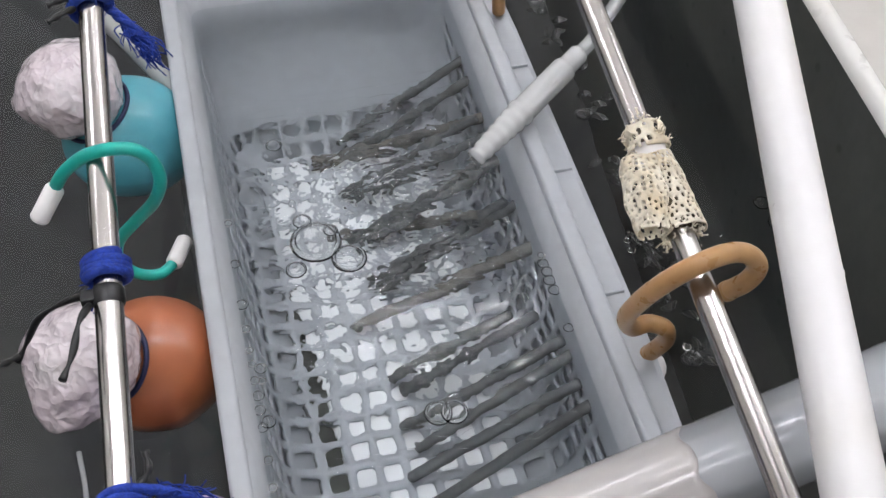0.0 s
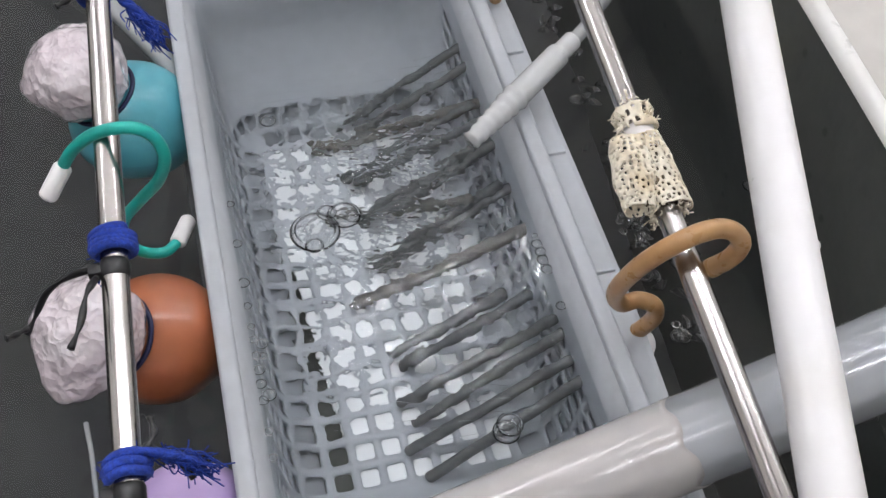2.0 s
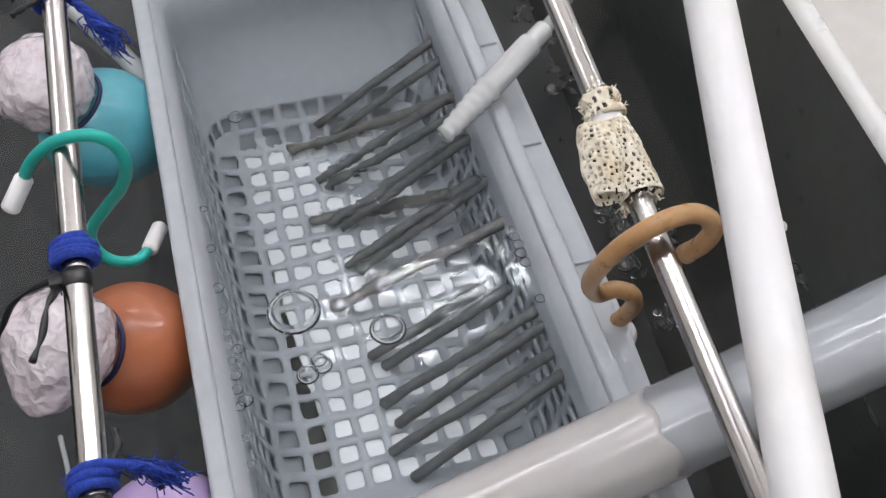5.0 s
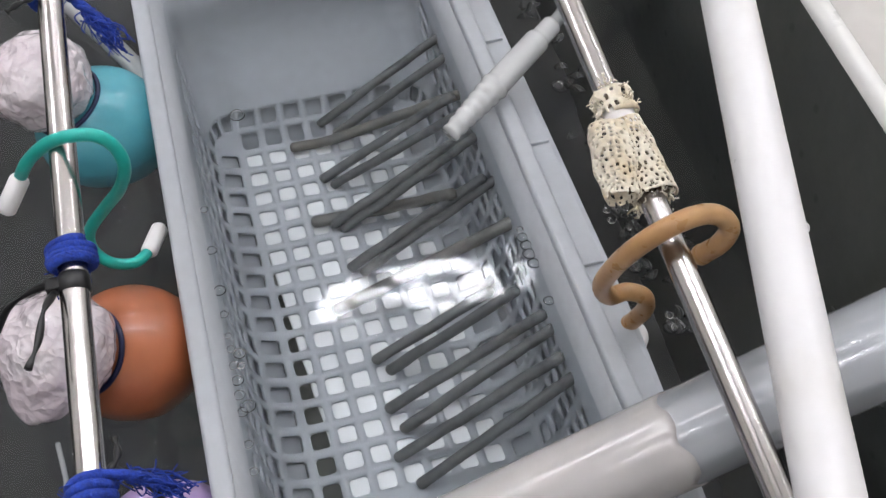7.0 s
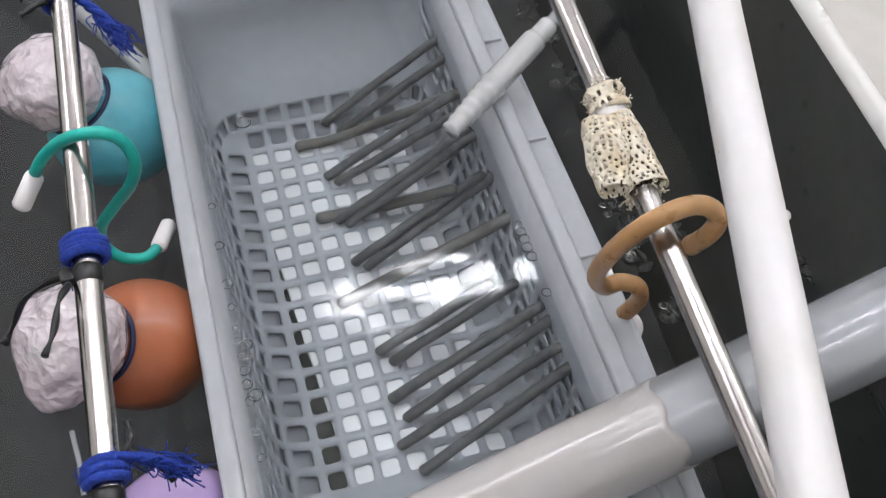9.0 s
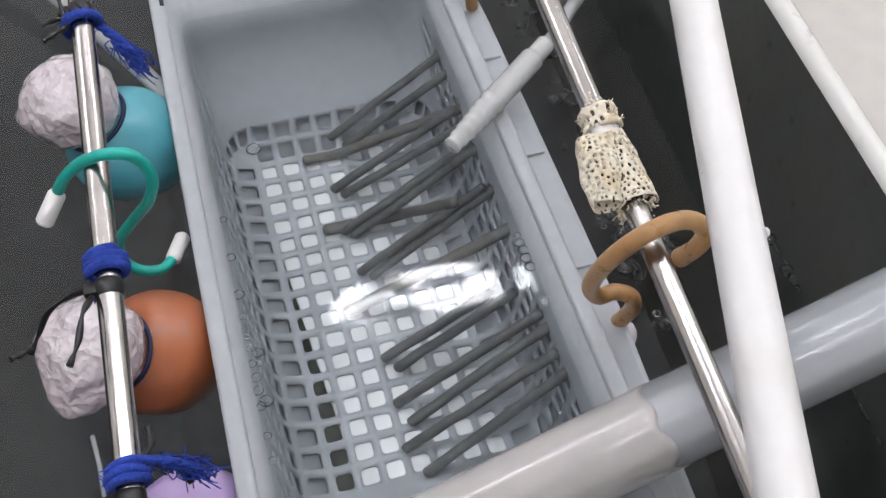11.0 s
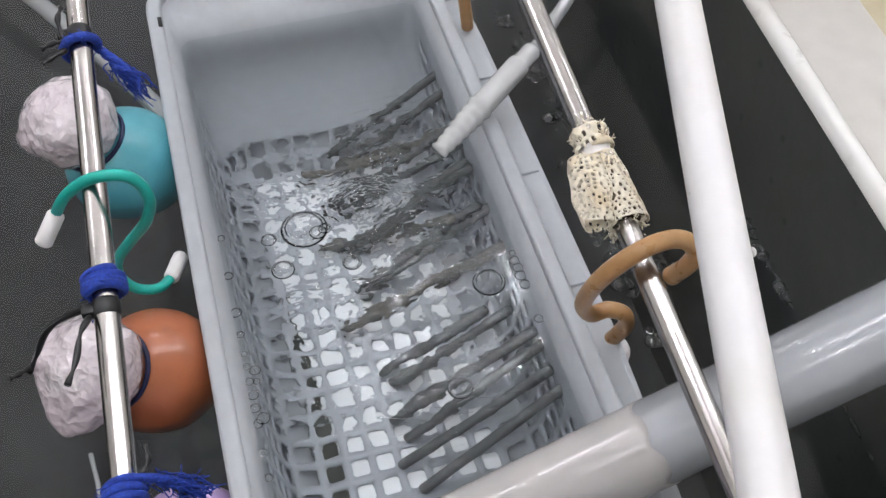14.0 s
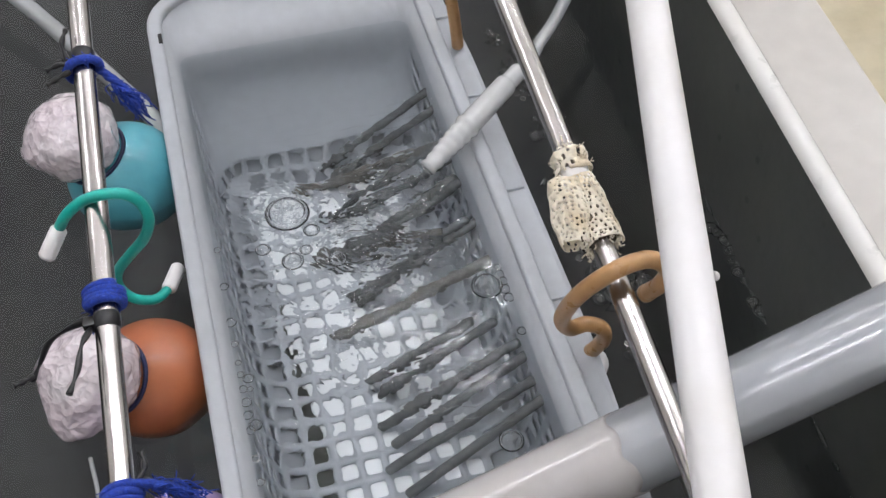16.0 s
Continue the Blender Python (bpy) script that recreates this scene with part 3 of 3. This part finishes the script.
    part("wire", sweep(smooth_line(pts, 8), 0.0044, 18), TAN, t)


teal_hook()
tan_hook()


# ---- perforated sleeve on the rod ----
def sleeve():
    t = thing("net_sleeve", "crumpled cream perforated net sleeve round the steel rod", "net sleeve")
    rng = random.Random(4)

    def tube_net(line, radius, nu, nv, seed, name, drop, squash=1.0):
        bm = bmesh.new()
        side = Vector((1, 0, 0))
        rows = []
        for i in range(nv + 1):
            u = i / nv
            c = line(u)
            d = (line(min(1, u + 0.02)) - line(max(0, u - 0.02))).normalized()
            s = (side - d * side.dot(d)).normalized()
            w = d.cross(s)
            row = []
            for j in range(nu):
                a = 2 * math.pi * j / nu
                r = radius(u) * (1 + 0.22 * noise.noise(Vector((math.cos(a) * 1.6, math.sin(a) * 1.6, u * 4 + seed))) + 0.05 * noise.noise(Vector((math.cos(a) * 9, math.sin(a) * 9, u * 25 + seed))))
                row.append(bm.verts.new(c + r * (math.cos(a) * s + squash * math.sin(a) * w) + d * rng.uniform(-1, 1) * 0.0004))
            rows.append(row)
        gone = set()
        for _ in range(int(nu * nv * drop)):
            i, j = rng.randrange(1, nv - 1), rng.randrange(nu)
            if not any((i + a, (j + b) % nu) in gone for a in (-1, 0, 1) for b in (-1, 0, 1)):
                gone.add((i, j))
                if rng.random() < 0.45:
                    gone.add((i + 1, j))
        for i in range(nv):
            for j in range(nu):
                if (i, j) not in gone:
                    bm.faces.new((rows[i][j], rows[i][(j + 1) % nu], rows[i + 1][(j + 1) % nu], rows[i + 1][j]))
        ob = part(name, bm, NET, t)
        mod = ob.modifiers.new("thickness", "SOLIDIFY")
        mod.thickness, mod.offset = 0.0009, 1
        mod = ob.modifiers.new("soften", "SUBSURF")
        mod.levels = mod.render_levels = 1

    up = Vector((0, 0, 0.001))
    tube_net(lambda u: right_rod(-0.0770 - 0.040 * u) + up + Vector((0.001, 0, 0)), lambda u: 0.0072 + 0.0026 * u, 52, 38, 1.0, "net", 0.5)
    tube_net(lambda u: right_rod(-0.0810 - 0.036 * u) + Vector((-0.010 - 0.006 * u, 0.0, 0.006)), lambda u: 0.0036 + 0.0056 * math.sin(math.pi * min(1, 0.25 + 0.6 * u)), 42, 36, 7.0, "net", 0.5)
    tube_net(lambda u: right_rod(-0.0600 - 0.013 * u), lambda u: 0.0088 + 0.0012 * math.sin(9 * u), 34, 8, 3.0, "collar", 0.35)
    bm = bmesh.new()
    for _ in range(260):
        y = rng.choice((rng.uniform(-0.0735, -0.0590), rng.uniform(-0.0735, -0.0590), rng.uniform(-0.1200, -0.1150)))
        a = rng.uniform(0, 6.28)
        out = Vector((math.cos(a), 0.2 * math.cos(3 * a), math.sin(a)))
        p = right_rod(y) + out * rng.uniform(0.0076, 0.0096)
        q = p + out * rng.uniform(0.0005, 0.0022) + Vector([rng.gauss(0, 0.0014) for _ in range(3)])
        sweep([p, p.lerp(q, 0.5) + Vector([rng.gauss(0, 0.0005) for _ in range(3)]), q], 0.00032, 4, bm, round_ends=False)
    tagged(part("frayed_edge", bm, NET, t, "frayed cream fibres"), kind="stuff")
    # dark brown core filling the net behind its holes
    part("core", sweep([right_rod(-0.080 - 0.0034 * i) for i in range(11)], lambda u: 0.0072 + 0.003 * u, 20, round_ends=False), NET_CORE, t, "dark core inside the net")
    part("tape", sweep([right_rod(-0.0705 - 0.0035 * i) for i in range(5)], lambda u: 0.0082 - 0.0005 * math.sin(u * 3), 28, round_ends=False), TAPE, t, "white tape band")


sleeve()


# ---- wrapped floats ----
def float_bottle(name, centre, radius, cap, cap_radius, mat, label, pinch):
    t = thing(name, label, "float", "wrapped floats")
    c, k = Vector(centre), Vector(cap)
    d = (k - c).normalized()
    part("body", ball(c, (radius, radius, radius * 1.08), 4, 0.03, 2.0, d), mat, t)
    bm = ball((0, 0, 0), (1, 1, 1), 5)
    q = Vector((0, 0, 1)).rotation_difference(d).to_matrix()
    for v in bm.verts:
        n = v.co.normalized()
        f = 1.0 + 0.09 * noise.noise(n * 1.7 + k * 40) + 0.04 * noise.noise(n * 4 + k * 40) - 0.045 * abs(noise.noise(n * 6 + k * 20)) - 0.014 * abs(noise.noise(n * 19 + k * 20))
        m = max(abs(n.x), abs(n.y), abs(n.z))
        f *= 0.86 + 0.14 * (1 / m if m else 1) ** 0.8
        w = q @ n
        f *= 1 + 0.26 * max(0, w.dot(Vector(pinch).normalized())) ** 9
        v.co = k + q @ Vector((n.x * f * cap_radius, n.y * f * cap_radius, n.z * f * cap_radius * 0.9))
    part("film_wrap", bm, FILM, t, "crumpled shiny clear film over pale pink")
    part("collar", ring(c.lerp(k, 0.62), d, cap_radius * 0.76, 0.0014), NAVY, t, "dark navy collar ring")
    return t


float_bottle("orange_float", (-0.1335, -0.0560, -0.004), 0.0372, (-0.1640, -0.0720, 0.040), 0.0285, ORANGE, "orange plastic float with a film-wrapped neck", (-0.35, -0.9, -0.3))
float_bottle("turquoise_float", (-0.1335, 0.1095, -0.004), 0.0398, (-0.1590, 0.1050, 0.050), 0.0285, TEAL, "turquoise plastic float with a film-wrapped neck", (-1, -0.05, -0.2))
float_bottle("purple_float", (-0.1300, -0.1690, -0.004), 0.0345, (-0.1640, -0.1980, 0.036), 0.0280, PURPLE, "purple plastic float with a film-wrapped neck", (-1, 0.3, 0))


# ---- cords and ties on the rod ----
def lashing(y, tail, tie_y, tails, turns=2.4, spread=0.0042, start=0.0, thick=0.0019, label="dark blue cord wound round the steel rod with black ties"):
    """Cord wound round the rod, its frayed tail, and a black tie with loose ends."""
    t = thing("rod_lashing", label, "lashing", "lashings")
    rng = random.Random(int(y * 1000) + 7)
    d = (left_rod(y + 0.01) - left_rod(y)).normalized()
    s = Vector((1, 0, 0))
    w = d.cross(s)
    pts = []
    steps = int(turns * 24)
    for i in range(steps + 1):
        a = start + 2 * math.pi * i / 24
        u = i / steps
        r = 0.0060 + thick + 0.0007 * noise.noise(Vector((i * 0.11, y * 50, 0)))
        pts.append(left_rod(y + spread * (2 * u - 1) + 0.0012 * noise.noise(Vector((i * 0.16, 3, y * 70)))) + r * (math.cos(a) * s + math.sin(a) * w))
    cord = part("cord", sweep(pts, thick, 10), CORD, t)
    base = pts[-1]
    end = base + Vector(tail)
    sag = lambda u: Vector((0, 0, 0.004 * math.sin(u * 3)))
    for k in range(3):
        rope = []
        for i in range(19):
            u = i / 18
            a = u * 9 + k * 2.1
            rope.append(base.lerp(end, u * 0.75) + sag(u) + (0.0008 + 0.0018 * u) * (math.cos(a) * s + math.sin(a) * w))
        part("rope_end", sweep(rope, 0.0017, 8), CORD, cord, "twisted blue rope end")
    bm = bmesh.new()
    for _ in range(110):
        u = rng.uniform(0.3, 0.75)
        p = base.lerp(end, u) + sag(u) + Vector([rng.gauss(0, 0.0018) for _ in range(3)])
        q = base + Vector(tail) * (u + rng.uniform(0.12, 0.34)) + Vector([rng.gauss(0, 0.0034) for _ in range(3)])
        mid = p.lerp(q, 0.5) + Vector([rng.gauss(0, 0.0018) for _ in range(3)])
        sweep(smooth_line([p, mid, q], 3), 0.00034, 4, bm, round_ends=False)
    for _ in range(60):
        p = rng.choice(pts) + Vector([rng.gauss(0, 0.0008) for _ in range(3)])
        q = p + Vector([rng.gauss(0, 0.0022) for _ in range(3)])
        sweep([p, p.lerp(q, 0.5), q], 0.00026, 4, bm, round_ends=False)
    tagged(part("frayed_end", bm, CORD, t, "frayed blue cord fibres"), kind="stuff")
    tie = part("tie", sweep([left_rod(tie_y - 0.0030), left_rod(tie_y + 0.0030)], 0.0068, 28), BLACK, t, "black nylon cable tie")
    part("tie_head", box((-0.003, -0.003, -0.003), (0.003, 0.003, 0.003), 0.0006), BLACK, tie).location = left_rod(tie_y) + Vector((-0.0080, 0, 0.001))
    for pts in tails:
        line = smooth_line(pts, 6)
        part("tie_tail", sweep(line, lambda u: 0.0007 + 0.0011 * abs(math.sin(u * 7 + 0.6)), 8, round_ends=False), BLACK, tie, "twisted flat black tie tail")


lashing(-0.084, (-0.012, -0.010, -0.020), -0.0965, [[(-0.146, -0.101, 0.120), (-0.150, -0.112, 0.124), (-0.1535, -0.124, 0.121), (-0.158, -0.136, 0.121)],
        [(-0.143, -0.094, 0.118), (-0.158, -0.087, 0.106), (-0.172, -0.083, 0.092), (-0.180, -0.086, 0.080), (-0.186, -0.090, 0.072)], [(-0.184, -0.088, 0.074), (-0.189, -0.092, 0.076), (-0.194, -0.095, 0.078)]], turns=3.3, start=3.6, thick=0.0024)
lashing(0.056, (0.021, -0.025, -0.020), 0.0635, [[(-0.139, 0.056, 0.150), (-0.144, 0.054, 0.153), (-0.151, 0.052, 0.152)], [(-0.139, 0.052, 0.149), (-0.146, 0.048, 0.149), (-0.152, 0.045, 0.148)],
        [(-0.139, 0.056, 0.150), (-0.1405, 0.066, 0.157), (-0.1375, 0.075, 0.159)]], turns=0.75, start=2.2, spread=0.002, thick=0.0026, label="frayed blue cord tail and thin black ties on the rod")
lashing(-0.184, (0.028, -0.004, -0.022), -0.1945, [[(-0.1345, -0.180, 0.106), (-0.1305, -0.174, 0.106), (-0.1310, -0.166, 0.107)], [(-0.1345, -0.178, 0.106), (-0.124, -0.182, 0.098), (-0.118, -0.188, 0.09)]], turns=2.3, start=3.6, thick=0.0022)

# a thin clear strip standing in the water
tagged(part("clear_strip", sweep([(-0.1730, -0.1060, 0.010), (-0.1728, -0.118, 0.0), (-0.1718, -0.150, -0.004), (-0.1700, -0.230, -0.012)], 0.0014, 10), HOSE), "thin clear plastic strip hanging in the water", "strip")


# ---- drops on the flange ----
def drops():
    for x, y, r in ((0.2830, -0.0560, 0.0022), (0.2560, 0.0500, 0.002), (0.2850, 0.0650, 0.0018), (0.2770, 0.0660, 0.0024)):
        bm = ball((0, 0, 0), (r * 1.3, r, r * 0.6), 3)
        ob = tagged(part("water_drop", bm, GLASSY), "small clear water drop on the grey flange", "drop", "drops on the flange")
        ob.location = (x + 0.012, y, 0.0992)


drops()

# ---- water ----
X0, X1, Y0, Y1 = -0.084, 0.086, -0.149, 0.141
TX, TY = 20, 34


def still_water():
    """The still surface of the tank, open where the stirred patch lies."""
    bm = bmesh.new()
    xs = [-0.49, X0, X1, 0.2419]
    ys = [-0.72, Y0, Y1, 0.72]
    grid = [[bm.verts.new((x + (0.0472 * y if i == 3 else 0), y, 0)) for y in ys] for i, x in enumerate(xs)]
    for i in range(3):
        for j in range(3):
            if (i, j) != (1, 1):
                bm.faces.new((grid[i][j], grid[i + 1][j], grid[i + 1][j + 1], grid[i][j + 1]))
    ob = tagged(part("water", bm, WATER, smooth=False), "clear still water filling the dark tank", "water", kind="structure")
    ob.visible_shadow = False
    return ob


def stirred_water():
    """Facets that tile the stirred patch; each rocks about its own middle."""
    patches = [thing("stirred_water", "clear rippling water surface " + where, "water", "stirred water") for where in ("over the lower sticks", "where the air jet strikes", "before the basket end")]
    rng = random.Random(11)
    vx = [[None] * (TY + 1) for _ in range(TX + 1)]
    for i in range(TX + 1):
        for j in range(TY + 1):
            jx = rng.uniform(-0.0025, 0.0025) if 0 < i < TX else 0
            jy = rng.uniform(-0.0025, 0.0025) if 0 < j < TY else 0
            vx[i][j] = Vector((X0 + (X1 - X0) * i / TX + jx, Y0 + (Y1 - Y0) * j / TY + jy, 0))
    tiles = []
    for i in range(TX):
        for j in range(TY):
            q = [vx[i][j], vx[i + 1][j], vx[i + 1][j + 1], vx[i][j + 1]]
            c = sum(q, Vector()) / 4
            bm = bmesh.new()
            bm.faces.new([bm.verts.new(p - c) for p in q])
            ob = part("ripple", bm, WATER, patches[min(2, j * 3 // TY)], smooth=False)
            ob.location = c
            ob.visible_shadow = False
            tiles.append((ob, c))
    return tiles


def meniscus():
    rng = random.Random(8)
    bm = bmesh.new()
    y = 0.0
    while y > -0.24:
        n = rng.uniform(0.004, 0.016)
        x = lambda q: 0.2419 + 0.0472 * q - 0.0012
        pts = [(x(y) - rng.uniform(0, 0.0016), y, 0.0003), (x(y - n / 2) - rng.uniform(0, 0.0022), y - n / 2, 0.0008), (x(y - n) - rng.uniform(0, 0.0016), y - n, 0.0003)]
        sweep(smooth_line(pts, 4), lambda u: 0.0003 + 0.0013 * math.sin(math.pi * u), 8, bm, round_ends=False)
        y -= n + abs(rng.gauss(0, 0.006))
    ob = tagged(part("wet_edge", bm, GLASSY), "glinting beads of water along the tank wall", "water beads", kind="stuff")
    ob.visible_shadow = False


def wavelets():
    """Small standing ripples on the dark water beside the basket ledge."""
    rng = random.Random(17)
    for cx, cy in ((0.1537, 0.1742), (0.150, 0.150), (0.1534, 0.1156), (0.1514, 0.0798), (0.146, 0.030), (0.1458, -0.0314), (0.143, -0.052), (0.145, -0.0712), (0.1482, -0.1117), (0.1600, -0.0607)):
        bm = bmesh.new()
        for _ in range(5):
            x, y, a = cx + rng.gauss(0, 0.004), cy + rng.gauss(0, 0.008), rng.uniform(-0.6, 0.9)
            pts = []
            for k in range(5):
                pts.append((x, y, 0.0003))
                x += 0.003 * math.cos(a)
                y += 0.003 * math.sin(a)
                a += rng.gauss(0, 0.5)
            sweep(smooth_line(pts, 4), lambda u: 0.0003 + 0.0021 * math.sin(math.pi * u), 10, bm, round_ends=False)
        ob = tagged(part("water_ripple", bm, GLASSY), "small glinting ripples on the dark tank water", "ripple", "ripples on the tank water", kind="stuff")
        ob.visible_shadow = False


meniscus()
wavelets()
still_water()
TILES = stirred_water()


# ---- bubbles ----
def bubble(r, label="clear round air bubble floating on the water", group="bubbles on the water"):
    """A thin dome with a wet foot; its origin is its middle on the water."""
    bm = bmesh.new()
    seg, rows = 20, 7
    shells = []
    for rad in (r, r - 0.00045):
        cols = []
        for i in range(rows + 1):
            a = math.pi / 2 * i / rows
            k = rad * (1 + (0.2 if i == 0 and rad == r else 0))
            cols.append([bm.verts.new((k * math.cos(a) * math.cos(2 * math.pi * j / seg), k * math.cos(a) * math.sin(2 * math.pi * j / seg), 0.0004 + rad * 0.75 * math.sin(a))) for j in range(seg)] if i < rows else [bm.verts.new((0, 0, 0.0004 + rad * 0.75))])
        shells.append(cols)
        for i in range(rows):
            for j in range(seg):
                k = (j + 1) % seg
                quad = (cols[i][j], cols[i][k], cols[i + 1][k], cols[i + 1][j]) if i < rows - 1 else (cols[i][j], cols[i][k], cols[i + 1][0])
                bm.faces.new(quad if rad == r else quad[::-1])
    for j in range(seg):
        k = (j + 1) % seg
        bm.faces.new((shells[0][0][k], shells[0][0][j], shells[1][0][j], shells[1][0][k]))
    ob = tagged(part("bubble", bm, GLASSY), label, "bubble", group)
    ob.visible_shadow = False
    return ob


def wall_bubbles():
    rng = random.Random(21)
    spots = [(-0.0866, -0.0676), (-0.0806, -0.0714), (-0.0843, -0.0873), (-0.0851, -0.1062), (-0.0868, -0.1247), (-0.0863, -0.0288), (0.0890, -0.0419), (0.0880, -0.0812), (-0.0873, -0.0004), (-0.0865, -0.1399),
             (-0.0885, -0.059), (-0.0875, -0.078), (-0.0880, -0.096), (0.0885, -0.0300), (0.0890, -0.055), (-0.0885, 0.03), (-0.088, -0.045), (-0.0810, -0.0790), (-0.0815, -0.1035), (0.0865, -0.0360), (0.0865, -0.0480)]
    for x, y in spots:
        b = bubble(rng.uniform(0.0018, 0.0034), "tiny clear bubble clinging to the basket wall", "bubbles on the basket wall")
        b.location = (max(-0.0848, min(0.0870, x)), y, 0.0)
    # domes beside the ledge are added to glint like ripples; the rest are bubbles
    spots = [(0.1537, 0.1742), (0.1534, 0.1156), (0.1514, 0.0798), (0.1458, -0.0314), (0.145, -0.0712), (0.1482, -0.1117), (0.1644, -0.0607), (0.2385, -0.0292), (0.2385, -0.05), (0.2375, -0.0758), (0.2365, -0.0993)]
    for x, y in spots:
        for k in range(3):
            b = bubble(rng.uniform(0.0016, 0.0045), "tiny clear glinting dome on the dark tank water", "bubbles on the tank water")
            b.location = (x - abs(rng.gauss(0, 0.003)), y + rng.gauss(0, 0.006), 0.0)


wall_bubbles()
BUBBLES = [
    (0.0125, [(0, -0.0378, 0.0054), (1.5, -0.0391, 0.0044), (3, -0.0426, -0.0162), (3.5, -0.0590, -0.0102), (4.0, -0.0373, -0.0066), (5.2, -0.05, -0.08), (6.2, -0.058, -0.192), (12.6, -0.058, -0.192), (13.0, -0.05, -0.02), (13.5, -0.0378, 0.0207), (14, -0.0333, 0.0226), (16, -0.0354, 0.048)]),
    (0.0085, [(0, -0.0214, -0.0101), (1.5, -0.0206, 0.0032), (3.5, -0.0192, 0.0153), (5.0, 0.0, -0.08), (6.2, -0.03, -0.194), (12.6, -0.03, -0.194), (13.1, 0.0, -0.06), (13.5, 0.0326, -0.0459), (14, 0.0663, -0.0482), (15, 0.0740, -0.0311), (16, 0.0760, -0.0432)]),
    (0.0062, [(0, 0.0041, -0.1177), (1.5, 0.0224, -0.150), (3, 0.0516, -0.152), (3.5, 0.0488, -0.153), (6, 0.01, -0.194), (12.6, 0.01, -0.194), (13.2, 0.02, -0.12), (14.5, 0.034, -0.1143), (15, 0.0435, -0.1217), (16, 0.058, -0.152)]),
    (0.0060, [(0, 0.0125, -0.1190), (1.5, 0.034, -0.1450), (3, 0.040, -0.152), (6, 0.0, -0.194), (12.6, 0.0, -0.194), (13.3, -0.03, -0.07), (14.5, -0.055, 0.0), (16, -0.0390, 0.008)]),
    (0.0042, [(0, -0.050, 0.085), (4, -0.0548, 0.098), (7, -0.0546, 0.0995), (11, -0.0568, 0.0831), (12.5, -0.0515, 0.0711), (13.2, -0.045, 0.05), (14.5, -0.062, 0.012), (16, -0.0560, 0.022)]),
    (0.0050, [(0, -0.052, -0.012), (1.5, -0.030, 0.012), (3, -0.034, 0.010), (4, -0.050, 0.006), (6, -0.045, -0.194), (12.6, -0.045, -0.194), (13.3, -0.01, -0.03), (16, -0.0109, 0.0018)]),
    (0.0046, [(0, -0.043, 0.022), (1.5, -0.046, -0.012), (3, -0.028, -0.004), (4, -0.028, 0.008), (6, -0.05, -0.194), (12.6, -0.05, -0.194), (13.3, -0.03, 0.0), (16, -0.0225, 0.0300)]),
    (0.0036, [(0, -0.028, 0.012), (1.5, -0.012, 0.0), (3, -0.033, 0.02), (4, -0.040, 0.018), (6, -0.04, -0.194), (12.6, -0.04, -0.194), (13.3, -0.02, 0.02), (16, -0.0290, 0.0150)]),
]
BUBBLE_THINGS = [bubble(r) for r, _ in BUBBLES]


# ---- what moves ----
def stir(t):
    """How strongly the air stirs the water: on at first, off in the middle, on again near the end."""
    keys = [(0, 1.0), (4.2, 0.95), (4.8, 0.4), (5.6, 0.08), (6.3, 0.0), (12.6, 0.0), (12.8, 1.0), (13.0, 1.4), (13.5, 1.05), (16, 1.0)]
    for (a, u), (b, v) in zip(keys, keys[1:]):
        if t <= b:
            return u + (v - u) * (t - a) / (b - a)
    return keys[-1][1]


WAVES = []
_rng = random.Random(5)
for _ in range(9):
    _length, _angle = _rng.uniform(0.040, 0.090), _rng.uniform(0, 2 * math.pi)
    WAVES.append((2 * math.pi / _length * math.cos(_angle), 2 * math.pi / _length * math.sin(_angle), 2 * math.pi * _rng.uniform(1.6, 3.2), _rng.uniform(0, 6.28), 0.020 * _length / (2 * math.pi)))


def swell(c, t):
    """Height and slopes of the stirred surface."""
    d = math.hypot((c.x - 0.010) / 0.080, (c.y - 0.030) / 0.062)
    far = 0.46 + 0.60 * math.exp(-d * d)
    edge = min(1, (c.x - X0) / 0.02, (X1 - c.x) / 0.014, (c.y - Y0) / 0.03, (Y1 - c.y) / 0.04)
    k = far * max(0.15, edge) * stir(t)
    h = gx = gy = 0.0
    for kx, ky, w, ph, a in WAVES:
        s = kx * c.x + ky * c.y - w * t + ph
        h += a * math.sin(s)
        gx += a * kx * math.cos(s)
        gy += a * ky * math.cos(s)
    return k * (h + 0.0020), k * gx, k * gy


def motions():
    times = [0.12 * i for i in range(53)] + [12.6 + 0.1 * i for i in range(35)]
    for ob, c in TILES:
        rows = []
        for t in times:
            h, gx, gy = swell(c, t)
            rows.append((t, pose(c.x, c.y, h, math.degrees(math.atan(gy)), -math.degrees(math.atan(gx)), 0)))
        walk(ob, rows)
    for ob, (r, rows) in zip(BUBBLE_THINGS, BUBBLES):
        walk(ob, [(t, pose(x, y, 0.0005)) for t, x, y in rows])
    mid = NOZZLE_THING.location.copy()
    walk(NOZZLE_THING, [(0, pose(*mid)), (12.7, pose(*mid)), (12.9, pose(mid.x - 0.002, mid.y + 0.011, mid.z + 0.002)), (16, pose(mid.x - 0.002, mid.y + 0.011, mid.z + 0.002))])


motions()
